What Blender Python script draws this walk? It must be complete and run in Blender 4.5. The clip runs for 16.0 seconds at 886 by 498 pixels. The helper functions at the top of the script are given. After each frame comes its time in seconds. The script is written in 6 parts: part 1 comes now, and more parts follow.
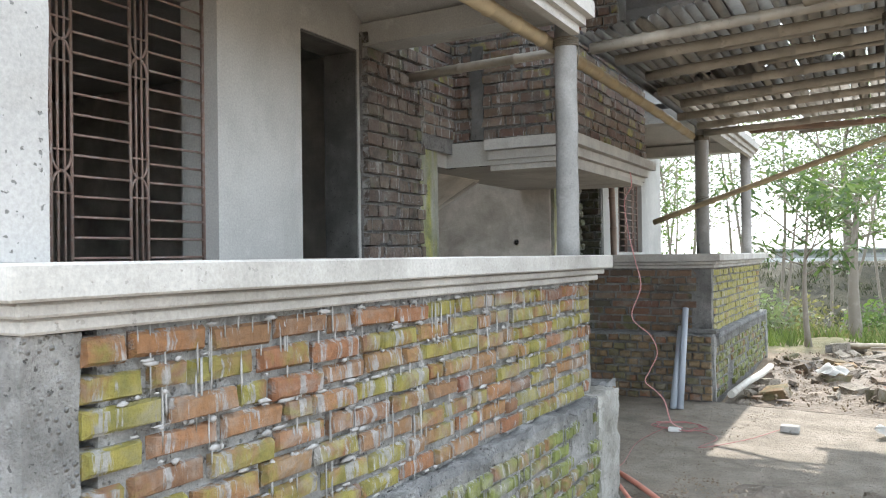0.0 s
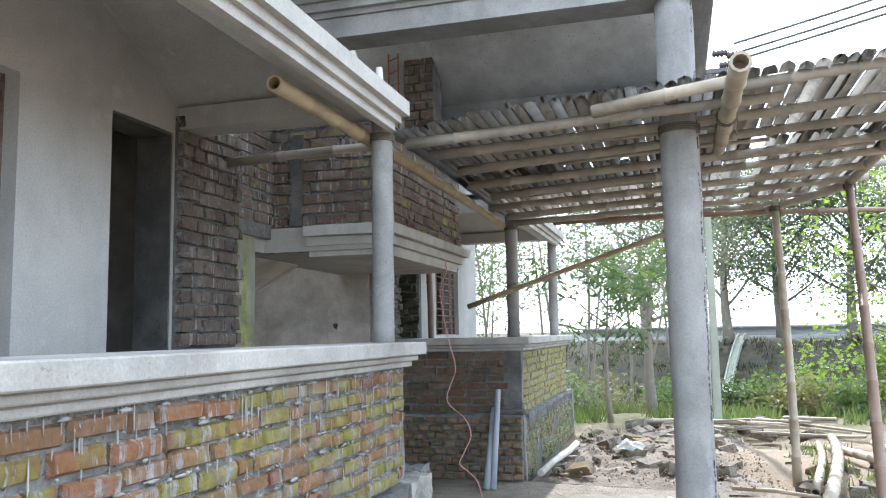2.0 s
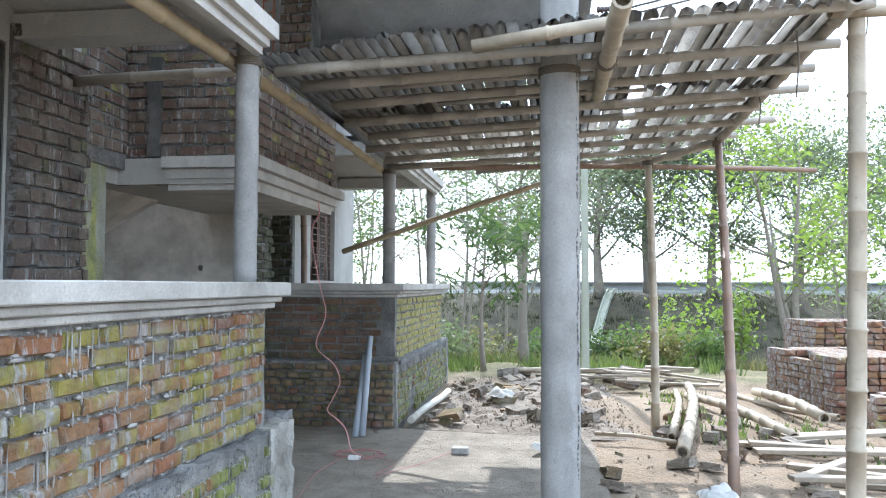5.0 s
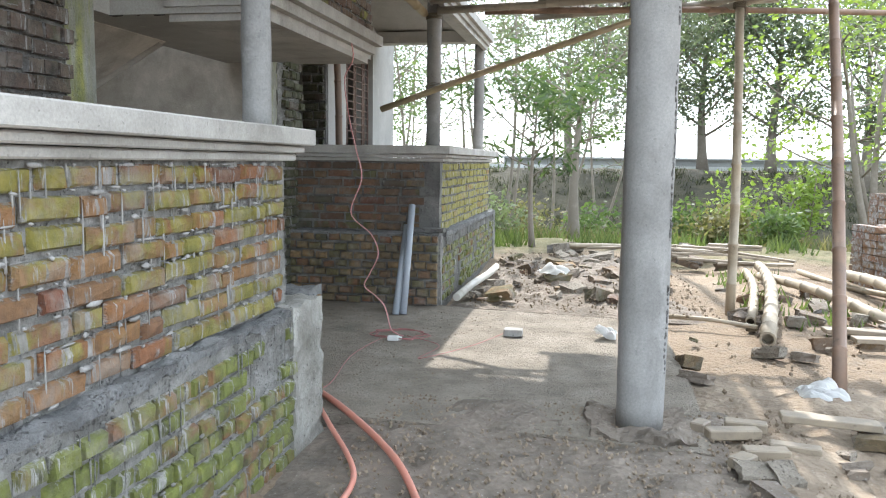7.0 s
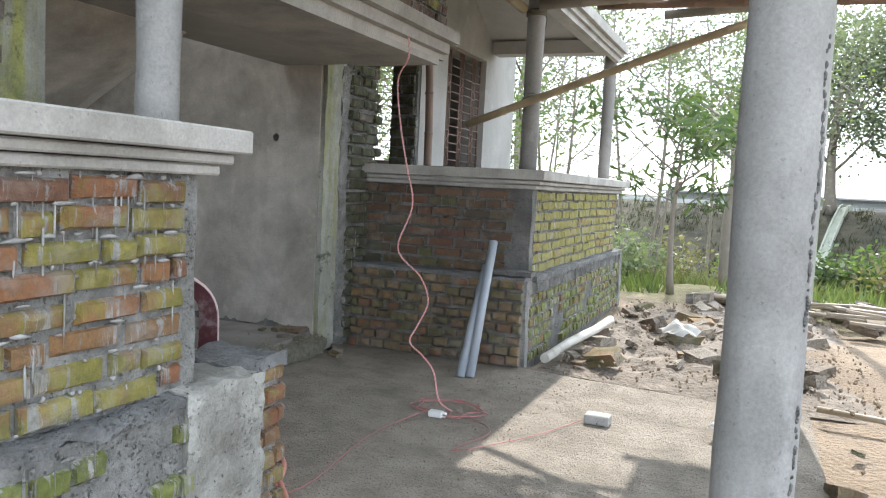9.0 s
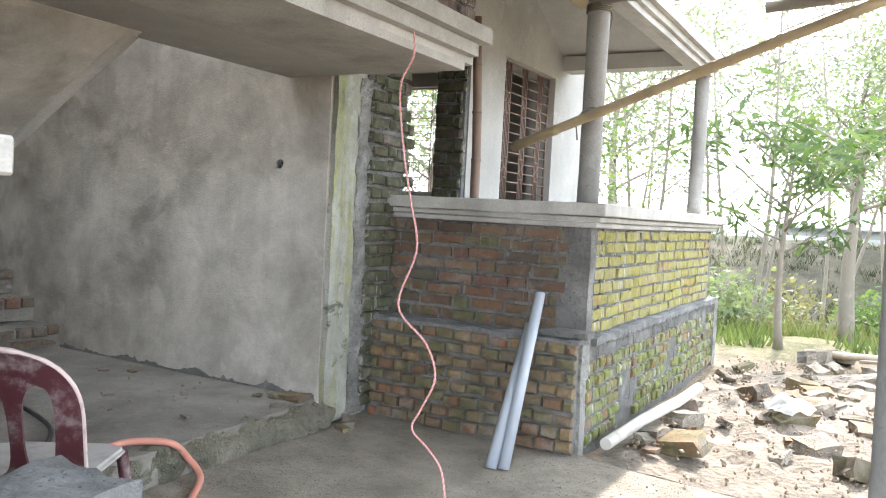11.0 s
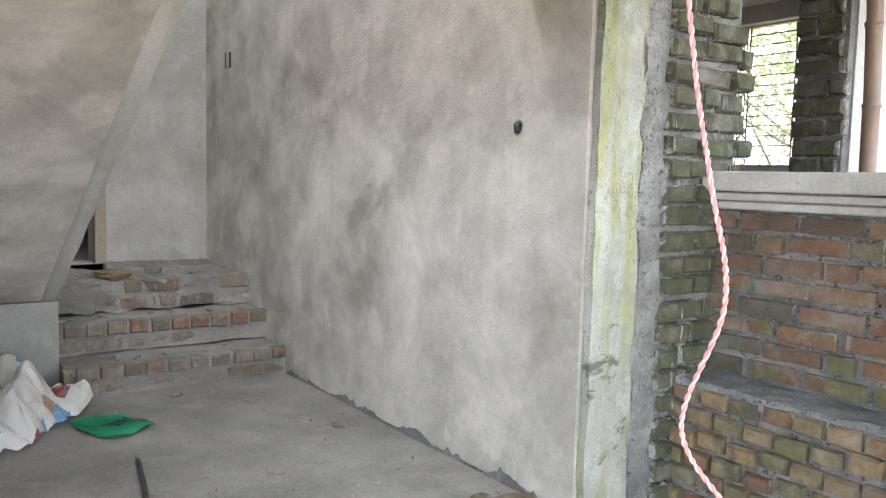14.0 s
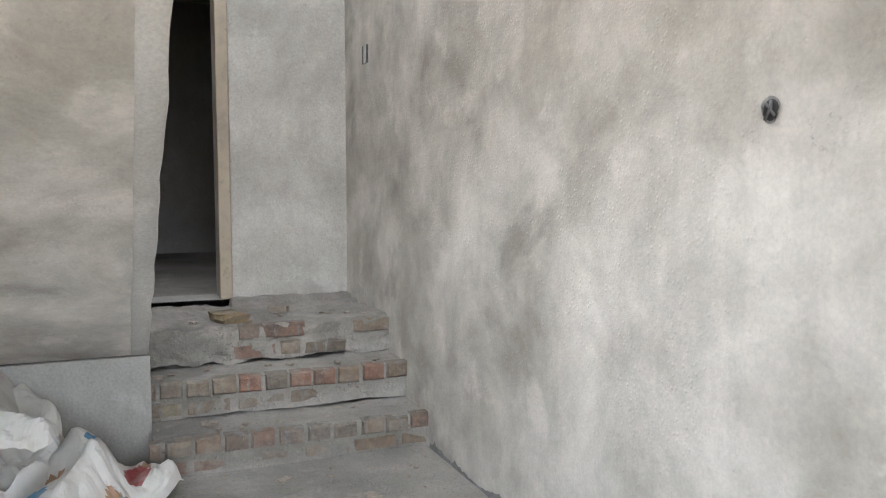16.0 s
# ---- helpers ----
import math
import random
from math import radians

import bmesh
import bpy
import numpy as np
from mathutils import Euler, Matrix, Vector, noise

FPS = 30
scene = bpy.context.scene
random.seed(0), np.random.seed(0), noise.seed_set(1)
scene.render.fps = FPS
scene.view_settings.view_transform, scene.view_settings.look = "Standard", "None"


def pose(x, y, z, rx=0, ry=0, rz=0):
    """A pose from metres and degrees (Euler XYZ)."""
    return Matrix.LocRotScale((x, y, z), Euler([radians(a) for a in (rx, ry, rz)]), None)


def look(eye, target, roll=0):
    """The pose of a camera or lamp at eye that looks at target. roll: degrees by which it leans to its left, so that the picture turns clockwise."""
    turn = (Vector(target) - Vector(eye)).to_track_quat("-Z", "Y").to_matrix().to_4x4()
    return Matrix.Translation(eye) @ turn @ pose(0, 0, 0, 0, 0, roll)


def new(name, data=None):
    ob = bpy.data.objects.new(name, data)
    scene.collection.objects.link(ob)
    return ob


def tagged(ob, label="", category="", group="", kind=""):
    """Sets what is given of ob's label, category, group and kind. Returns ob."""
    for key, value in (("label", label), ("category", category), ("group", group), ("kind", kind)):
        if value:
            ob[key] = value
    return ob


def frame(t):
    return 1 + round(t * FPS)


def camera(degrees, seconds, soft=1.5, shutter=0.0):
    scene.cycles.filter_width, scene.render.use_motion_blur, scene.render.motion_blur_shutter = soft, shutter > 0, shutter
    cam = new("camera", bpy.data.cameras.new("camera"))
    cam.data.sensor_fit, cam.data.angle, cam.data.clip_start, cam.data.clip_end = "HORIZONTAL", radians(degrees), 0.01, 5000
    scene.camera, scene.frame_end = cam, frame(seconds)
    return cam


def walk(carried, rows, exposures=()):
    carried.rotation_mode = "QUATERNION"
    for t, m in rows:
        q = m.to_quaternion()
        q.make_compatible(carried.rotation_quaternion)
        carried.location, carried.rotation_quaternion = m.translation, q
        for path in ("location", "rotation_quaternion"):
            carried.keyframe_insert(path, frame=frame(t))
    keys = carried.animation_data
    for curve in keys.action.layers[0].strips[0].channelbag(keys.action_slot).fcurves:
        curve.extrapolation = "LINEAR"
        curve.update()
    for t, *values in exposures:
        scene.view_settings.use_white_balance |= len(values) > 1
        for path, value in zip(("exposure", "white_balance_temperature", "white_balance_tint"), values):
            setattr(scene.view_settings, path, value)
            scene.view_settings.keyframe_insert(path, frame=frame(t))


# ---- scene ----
cam = camera(58.2, 16.0, soft=1.1)
PATH = [
    (0, (-0.326, 0.846, 1.429), (-1.294, 2.596, 1.45), -0.8),
    (0.5, (-0.313, 0.904, 1.433), (-1.188, 2.701, 1.466), -0.8),
    (1, (-0.302, 0.927, 1.432), (-1.059, 2.776, 1.512), -0.9),
    (1.5, (-0.275, 0.883, 1.448), (-0.93, 2.768, 1.585), -0.9),
    (2, (-0.255, 0.778, 1.475), (-0.809, 2.688, 1.687), -1.0),
    (2.5, (-0.241, 0.717, 1.498), (-0.725, 2.637, 1.78), -0.9),
    (3, (-0.218, 0.669, 1.516), (-0.638, 2.594, 1.857), -0.9),
    (3.5, (-0.206, 0.678, 1.522), (-0.579, 2.611, 1.872), -0.8),
    (4, (-0.2, 0.729, 1.501), (-0.533, 2.677, 1.808), -0.5),
    (4.5, (-0.228, 0.843, 1.48), (-0.528, 2.808, 1.703), 0.1),
    (5, (-0.235, 1.003, 1.421), (-0.505, 2.983, 1.51), 0.2),
    (5.2, (-0.194, 0.962, 1.441), (-0.461, 2.944, 1.473), 1.0),
    (7.3, (-0.463, 2.077, 1.272), (-0.871, 4.022, 1.044), 0.4),
    (7.5, (-0.404, 2.201, 1.265), (-0.859, 4.135, 1.039), -0.0),
    (8, (-0.365, 2.574, 1.275), (-0.928, 4.482, 1.07), 0.9),
    (8.2, (-0.337, 2.732, 1.278), (-0.936, 4.63, 1.08), 1.5),
    (10.3, (-0.061, 4.129, 1.311), (-0.969, 5.907, 1.193), 3.1),
    (10.5, (-0.127, 4.234, 1.311), (-1.039, 6.01, 1.188), 3.0),
    (11, (-0.29, 4.549, 1.329), (-1.272, 6.288, 1.238), 3.1),
    (11.5, (-0.404, 4.828, 1.327), (-1.487, 6.506, 1.232), 2.8),
    (12, (-0.567, 5.221, 1.316), (-1.775, 6.811, 1.201), 2.4),
    (12.5, (-0.792, 5.589, 1.323), (-2.122, 7.077, 1.197), 1.8),
    (13, (-0.944, 5.853, 1.383), (-2.413, 7.202, 1.235), 1.2),
    (13.5, (-1.034, 6.084, 1.394), (-2.601, 7.317, 1.233), 1.5),
    (14, (-1.262, 6.319, 1.373), (-2.884, 7.475, 1.197), 1.5),
    (14.5, (-1.46, 6.489, 1.375), (-3.153, 7.537, 1.19), 1.4),
    (15, (-1.716, 6.715, 1.386), (-3.481, 7.636, 1.19), 1.0),
    (15.5, (-1.919, 6.858, 1.396), (-3.723, 7.7, 1.199), 0.5),
    (16, (-2.241, 6.996, 1.414), (-4.087, 7.746, 1.25), 0.0),
]
walk(cam, [(t, look(eye, target, roll)) for t, eye, target, roll in PATH], [(0.0, 1.4, 6400, 10), (1.0, 1.35, 6350, 10), (2.0, 1.3, 5950, 10), (3.0, 1.35, 5550, 9), (4.5, 1.3, 5550, 8), (5.0, 1.25, 5750, 9), (8.0, 1.27, 6350, 10), (10.5, 1.72, 6450, 11), (11.0, 2.2, 6500, 11), (11.5, 2.5, 6500, 11), (12.5, 2.8, 6500, 11), (13.5, 2.92, 6500, 12), (14.5, 2.9, 6500, 13), (15.0, 2.9, 6500, 13), (16.0, 3.15, 6500, 13)])

# ---- world, sun, exposure ----
world = bpy.data.worlds.new("hazy_sky")
scene.world = world
world.use_nodes = True
wn, wl = world.node_tree.nodes, world.node_tree.links
sky = wn.new("ShaderNodeTexSky")
sky.sky_type, sky.sun_disc = "NISHITA", False
sky.sun_elevation, sky.sun_rotation = radians(47), radians(-6.5)
sky.air_density, sky.dust_density, sky.ozone_density = 1.0, 1.5, 1.0
haze = wn.new("ShaderNodeMix")
haze.data_type = "RGBA"
haze.inputs[0].default_value = 0.7
haze.inputs[7].default_value = (10.5, 11.6, 12.8, 1)
wn["Background"].inputs["Strength"].default_value = 0.15
wl.new(sky.outputs["Color"], haze.inputs[6])
wl.new(haze.outputs[2], wn["Background"].inputs["Color"])
sun = new("sun", bpy.data.lights.new("sun", "SUN"))
sun.data.energy, sun.data.angle, sun.data.color = 3.4, radians(0.8), (1.0, 0.95, 0.88)
sun.matrix_world = look((0, 0, 0), (0.105, -0.93, -1.0))


# ---- materials ----
class Nodes:
    """Short hand for a node tree of one material."""

    def __init__(self, name, rough=0.9):
        self.m = bpy.data.materials.new(name)
        self.m.use_nodes = True
        self.t = self.m.node_tree
        self.b = self.t.nodes["Principled BSDF"]
        self.b.inputs["Roughness"].default_value = rough
        self.pos = self.t.nodes.new("ShaderNodeNewGeometry").outputs["Position"]

    def put(self, sock, v):
        if isinstance(v, bpy.types.NodeSocket):
            self.t.links.new(v, sock)
        else:
            sock.default_value = v

    def scaled(self, s):
        n = self.t.nodes.new("ShaderNodeMapping")
        n.inputs["Scale"].default_value = s
        self.t.links.new(self.pos, n.inputs["Vector"])
        return n.outputs["Vector"]

    def noise(self, scale, detail=4, rough=0.6, stretch=None, warp=0.0):
        n = self.t.nodes.new("ShaderNodeTexNoise")
        n.inputs["Scale"].default_value, n.inputs["Detail"].default_value = scale, detail
        n.inputs["Roughness"].default_value, n.inputs["Distortion"].default_value = rough, warp
        self.t.links.new(self.scaled(stretch) if stretch else self.pos, n.inputs["Vector"])
        return n.outputs["Fac"]

    def voronoi(self, scale, feature="F1"):
        n = self.t.nodes.new("ShaderNodeTexVoronoi")
        n.feature = feature
        n.inputs["Scale"].default_value = scale
        self.t.links.new(self.pos, n.inputs["Vector"])
        return n.outputs["Distance"]

    def step(self, v, lo, hi, a=0.0, b=1.0):
        n = self.t.nodes.new("ShaderNodeMapRange")
        n.interpolation_type = "SMOOTHSTEP"
        for k, x in zip(("Value", "From Min", "From Max", "To Min", "To Max"), (v, lo, hi, a, b)):
            self.put(n.inputs[k], x)
        return n.outputs["Result"]

    def ramp(self, v, *stops):
        n = self.t.nodes.new("ShaderNodeValToRGB")
        el = n.color_ramp.elements
        while len(el) < len(stops):
            el.new(0.5)
        for e, (p, c) in zip(el, stops):
            e.position, e.color = p, (*c, 1)
        self.put(n.inputs["Fac"], v)
        return n.outputs["Color"]

    def mix(self, f, a, b, mode="MIX"):
        n = self.t.nodes.new("ShaderNodeMix")
        n.data_type, n.blend_type = "RGBA", mode
        for i, v in ((0, f), (6, a), (7, b)):
            if isinstance(v, tuple) and len(v) == 3:
                v = (*v, 1)
            self.put(n.inputs[i], v)
        return n.outputs[2]

    def math(self, op, a, b=0.0):
        n = self.t.nodes.new("ShaderNodeMath")
        n.operation = op
        self.put(n.inputs[0], a)
        self.put(n.inputs[1], b)
        return n.outputs[0]

    def random(self):
        return self.t.nodes.new("ShaderNodeObjectInfo").outputs["Random"]

    def island(self):
        return self.t.nodes.new("ShaderNodeNewGeometry").outputs["Random Per Island"]

    def bump(self, height, dist=0.01, strength=0.6):
        n = self.t.nodes.new("ShaderNodeBump")
        n.inputs["Distance"].default_value, n.inputs["Strength"].default_value = dist, strength
        self.put(n.inputs["Height"], height)
        self.t.links.new(n.outputs["Normal"], self.b.inputs["Normal"])

    def done(self, color):
        self.put(self.b.inputs["Base Color"], color if not isinstance(color, tuple) else (*color, 1))
        return self.m


def cement(name, dark, mid, light, patch=0.9, streak=0.35, moss=0.0, pits=0.0, rough=0.9, wet=0.0, crumb=0.0, sand=0.18):
    """Cement plaster or concrete: blotches, runs, grain, and moss or pits where it has them."""
    n = Nodes(name, rough)
    big = n.noise(patch, 5, 0.62, warp=0.25)
    run = n.noise(1.0, 5, 0.6, stretch=(5.0, 5.0, 0.7))
    c = n.ramp(big, (0.3, dark), (0.5, mid), (0.68, light))
    c = n.mix(n.step(run, 0.48, 0.75, 0.0, streak), c, dark)
    c = n.mix(n.step(n.noise(4.2, 4, 0.65, warp=0.25), 0.56, 0.68, 0.0, 0.45), c, light)
    c = n.mix(n.step(n.noise(1.0, 5, 0.6, stretch=(2.6, 2.6, 1.5), warp=0.2), 0.52, 0.7, 0.0, streak * 0.9), c, dark)
    c = n.mix(n.step(n.noise(11, 5, 0.7, warp=0.6), 0.6, 0.72, 0.0, streak * 0.5), c, dark)
    if wet:
        c = n.mix(n.step(n.noise(0.9, 6, 0.6, warp=0.4), 0.6, 0.68, 0.0, wet), c, tuple(v * 0.5 for v in dark))
    if moss:
        g = n.noise(1.0, 6, 0.7, stretch=(7.0, 7.0, 0.8))
        c = n.mix(n.step(g, 0.5 - moss * 0.06, 0.66, 0.0, 0.8), c, n.ramp(n.noise(9, 4), (0.35, (0.12, 0.14, 0.035)), (0.65, (0.36, 0.36, 0.07))))
        c = n.mix(n.step(n.noise(1.0, 6, 0.7, stretch=(10.0, 10.0, 1.1)), 0.54, 0.66, 0.0, 0.6 * moss), c, n.ramp(n.noise(16, 5, 0.7), (0.35, (0.14, 0.15, 0.035)), (0.65, (0.31, 0.31, 0.07))))
        c = n.mix(n.step(n.noise(3.5, 6, 0.7, warp=0.5), 0.6, 0.66, 0.0, 0.75), c, (0.05, 0.058, 0.03))
    grain = n.noise(90, 3, 0.7)
    c = n.mix(sand, c, n.ramp(grain, (0.3, (0.05, 0.05, 0.05)), (0.7, (0.75, 0.73, 0.7))), "OVERLAY")
    h = n.math("ADD", n.math("MULTIPLY", grain, 0.25), n.noise(7, 5, 0.6))
    if pits:
        p = n.step(n.noise(48, 3, 0.5), 0.66, 0.7, 0.0, pits)
        c = n.mix(p, c, tuple(v * 0.45 for v in dark))
        h = n.math("SUBTRACT", h, n.math("MULTIPLY", p, 0.8))
    if crumb:
        lump = n.math("MULTIPLY", n.step(n.voronoi(52), 0.05, 0.38, 1.0, 0.0), n.step(n.noise(7, 4, 0.6), 0.4, 0.6))
        c = n.mix(n.math("MULTIPLY", lump, 0.4 * crumb), c, light)
        c = n.mix(n.step(n.noise(30, 5, 0.75), 0.54, 0.68, 0.0, 0.5 * crumb), c, tuple(v * 0.6 for v in dark))
        h = n.math("ADD", h, n.math("MULTIPLY", n.math("ADD", lump, n.noise(24, 6, 0.75)), 1.2 * crumb))
    n.bump(h, 0.006 + 0.016 * crumb, 0.7 + 0.25 * crumb)
    return n.done(c)


def brickwork(name, moss, smear, soot=0.0, tone=1.0, grey=0.0, green=((0.13, 0.15, 0.03), (0.3, 0.29, 0.05), (0.42, 0.38, 0.085)), mortar=1.0, lap=1.0, burnt=0.0, pal=((0.27, 0.1, 0.05), (0.37, 0.175, 0.07), (0.34, 0.205, 0.08), (0.24, 0.12, 0.07), (0.39, 0.235, 0.115))):
    """Fired brick: own tint each, moss, cement runs over the face and mortar lapping over the edges, soot."""
    n = Nodes(name, 0.92)
    r = n.random()
    pal = [tuple((v * (1 - grey) + sum(c) / 3 * grey) * tone for v in c) for c in pal]
    c = n.ramp(r, *zip((0.0, 0.25, 0.5, 0.75, 1.0), pal))
    c = n.mix(0.4, c, n.ramp(n.noise(35, 4, 0.7), (0.3, (0.12, 0.08, 0.05)), (0.7, (0.62, 0.5, 0.36))), "OVERLAY")
    c = n.mix(n.step(n.noise(13, 5, 0.7, warp=0.8), 0.55, 0.7, 0.0, 0.5), c, tuple(v * 0.5 for v in pal[3]))
    m = n.math("ADD", n.noise(3.2, 5, 0.65, warp=0.8), n.math("MULTIPLY", n.math("SUBTRACT", n.math("FRACT", n.math("MULTIPLY", r, 37.3)), 0.5), 0.3))
    m = n.math("ADD", m, n.math("MULTIPLY", n.math("SUBTRACT", n.noise(8, 3, 0.6), 0.5), 0.35))
    g = n.ramp(n.noise(11, 4, 0.7), (0.3, green[0]), (0.55, green[1]), (0.8, green[2]))
    c = n.mix(n.step(m, 0.68 - 0.3 * moss, 0.8 - 0.22 * moss, 0.0, 0.85), c, g)
    c = n.mix(n.step(n.noise(5.5, 6, 0.7, warp=0.4), 0.46, 0.7, 0.0, 0.55), c, (0.27, 0.25, 0.22))
    if soot:
        c = n.mix(n.step(n.noise(4.5, 5, 0.7), 0.62 - 0.25 * soot, 0.72, 0.0, 0.85), c, (0.045, 0.042, 0.036))
    if burnt:
        c = n.mix(n.step(n.math("FRACT", n.math("MULTIPLY", r, 91.7)), 1.0 - burnt, 1.0 - burnt * 0.8, 0.0, 0.6), c, (0.06, 0.058, 0.045))
    s = n.noise(1.0, 6, 0.72, stretch=(18.0, 18.0, 2.2))
    own = n.t.nodes.new("ShaderNodeTexCoord").outputs["Object"]
    sep = n.t.nodes.new("ShaderNodeSeparateXYZ")
    n.t.links.new(own, sep.inputs[0])
    ex = n.math("MULTIPLY", n.math("SUBTRACT", 0.5, n.math("ABSOLUTE", sep.outputs["X"])), 0.2)
    ez = n.math("MULTIPLY", n.math("SUBTRACT", 0.5, n.math("ABSOLUTE", sep.outputs["Z"])), 0.068)
    edge = n.math("ADD", n.math("MINIMUM", ex, ez), n.math("MULTIPLY", n.math("SUBTRACT", n.noise(17, 5, 0.7, warp=0.6), 0.5), 0.055))
    over = n.step(edge, -0.004, 0.004, 0.9 * lap, 0.0)
    run = n.step(s, 0.66 - 0.16 * smear, 0.70 - 0.13 * smear, 0.0, 0.9)
    paste = n.ramp(n.noise(25, 4), (0.3, tuple(v * mortar for v in (0.19, 0.185, 0.175))), (0.7, tuple(v * mortar for v in (0.46, 0.45, 0.43))))
    c = n.mix(n.math("MAXIMUM", over, run), c, paste)
    n.bump(n.math("ADD", n.noise(45, 6, 0.75), n.math("ADD", n.math("MULTIPLY", s, 0.8), n.math("MULTIPLY", over, 0.5))), 0.012, 0.9)
    return n.done(c)


def bamboo(name, a, b, old=0.5):
    n = Nodes(name, 0.55)
    c = n.mix(n.step(n.noise(6, 5, 0.65, warp=0.5), 0.35, 0.7), a, b)
    c = n.mix(n.math("MULTIPLY", n.random(), 0.4), c, b)
    c = n.mix(n.step(n.noise(22, 5, 0.7), 0.58, 0.7, 0.0, old), c, (0.07, 0.06, 0.045))
    n.bump(n.noise(60, 4, 0.7), 0.003, 0.5)
    return n.done(c)


def plain(name, color, rough=0.6, metal=0.0, vary=0.25, dirt=(0.1, 0.09, 0.08), scale=14):
    n = Nodes(name, rough)
    n.b.inputs["Metallic"].default_value = metal
    c = n.mix(n.step(n.noise(scale, 5, 0.65), 0.45, 0.75, 0.0, vary), color, dirt)
    n.bump(n.noise(scale * 5, 4), 0.002, 0.3)
    return n.done(c)


def leaves(name, a, b, c2):
    n = Nodes(name, 0.55)
    c = n.ramp(n.island(), (0.0, a), (0.5, b), (1.0, c2))
    n.put(n.b.inputs["Base Color"], c)
    tr = n.t.nodes.new("ShaderNodeBsdfTranslucent")
    mx = n.t.nodes.new("ShaderNodeMixShader")
    mx.inputs[0].default_value = 0.45
    n.t.links.new(n.mix(1.0, c, (1.25, 1.3, 0.8), "MULTIPLY"), tr.inputs["Color"])
    n.t.links.new(n.b.outputs[0], mx.inputs[1])
    n.t.links.new(tr.outputs[0], mx.inputs[2])
    n.t.links.new(mx.outputs[0], n.t.nodes["Material Output"].inputs["Surface"])
    return n.m


M_PLASTER = cement("grey_cement_plaster", (0.265, 0.243, 0.207), (0.445, 0.415, 0.367), (0.61, 0.572, 0.515), patch=2.1, streak=0.34, wet=0.45, sand=0.1, crumb=0.18)
M_BACK = cement("speckled_grey_plaster", (0.24, 0.225, 0.195), (0.35, 0.33, 0.295), (0.45, 0.425, 0.385), patch=1.4, streak=0.3, crumb=0.3)
M_WALL = cement("pale_cement_plaster", (0.33, 0.322, 0.297), (0.43, 0.42, 0.393), (0.52, 0.51, 0.48), patch=0.9, streak=0.35)
M_CEIL = cement("grey_slab_concrete", (0.3, 0.285, 0.255), (0.42, 0.405, 0.37), (0.53, 0.51, 0.47), patch=0.7, streak=0.2)
M_COPING = cement("cast_cement_coping", (0.27, 0.257, 0.23), (0.4, 0.383, 0.35), (0.49, 0.472, 0.435), patch=2.0, streak=0.4, pits=0.3)
M_COLUMN = cement("grey_column_concrete", (0.2, 0.195, 0.185), (0.295, 0.29, 0.278), (0.38, 0.375, 0.36), patch=1.8, streak=0.65, pits=0.25)
M_COLUMN_OLD = cement("brownish_column_concrete", (0.19, 0.185, 0.17), (0.27, 0.26, 0.245), (0.36, 0.35, 0.33), patch=1.6, streak=0.5, pits=0.4)
M_PILLAR = cement("chipped_pale_concrete", (0.3, 0.29, 0.27), (0.37, 0.36, 0.34), (0.42, 0.41, 0.39), patch=1.0, streak=0.2, pits=0.9)
M_POST = cement("streaked_post_cement", (0.19, 0.18, 0.155), (0.29, 0.28, 0.25), (0.43, 0.42, 0.385), patch=4.0, streak=0.6, pits=0.9, crumb=0.7)
M_MOSSY = cement("mossy_cement_plaster", (0.15, 0.15, 0.12), (0.31, 0.31, 0.27), (0.5, 0.5, 0.46), streak=0.4, moss=1.0, crumb=0.5)
M_MORTAR = cement("rough_grey_mortar", (0.14, 0.136, 0.126), (0.235, 0.23, 0.215), (0.38, 0.37, 0.35), patch=6, streak=0.3, pits=0.8, crumb=1)
M_RUN = cement("pale_cement_run", (0.22, 0.215, 0.205), (0.31, 0.3, 0.285), (0.42, 0.41, 0.39), patch=8, streak=0.2)
M_MORTAR_DARK = cement("dull_grey_mortar", (0.11, 0.107, 0.1), (0.17, 0.165, 0.155), (0.26, 0.25, 0.235), patch=5, streak=0.3, pits=0.8, crumb=0.9)
M_MORTAR_BLACKISH = cement("blackish_mortar", (0.05, 0.048, 0.044), (0.085, 0.082, 0.075), (0.14, 0.135, 0.125), patch=4, streak=0.4, pits=0.6)
M_LEDGE = cement("crumbly_ledge_cement", (0.12, 0.122, 0.122), (0.195, 0.197, 0.195), (0.3, 0.3, 0.295), patch=6, streak=0.3, pits=1.0, crumb=1)
M_SCREED = cement("dusty_floor_screed", (0.13, 0.12, 0.103), (0.21, 0.194, 0.168), (0.285, 0.266, 0.236), patch=1.6, streak=0.15, pits=0.4, wet=0.4, crumb=0.5)
M_PAD = cement("dusty_concrete_pad", (0.18, 0.157, 0.123), (0.262, 0.228, 0.183), (0.335, 0.293, 0.24), patch=3.2, streak=0.25, pits=0.8, crumb=0.9)
# plaster with the shade of unlit places put into its colour
M_PLASTER_SHADED = cement("shade_toned_plaster", (0.2, 0.19, 0.17), (0.26, 0.25, 0.23), (0.32, 0.31, 0.29), patch=0.8, streak=0.3)
M_BRICK_FRONT = brickwork("mossy_orange_brick", 0.74, 0.76, tone=0.78, grey=0.12, green=((0.11, 0.12, 0.03), (0.24, 0.22, 0.045), (0.36, 0.31, 0.08)), mortar=0.85, lap=1.0)
M_BRICK_PLINTH = brickwork("mossy_plinth_brick", 1.4, 0.7, soot=0.3, tone=0.8, grey=0.2, green=((0.06, 0.085, 0.02), (0.15, 0.19, 0.04), (0.3, 0.33, 0.07)))
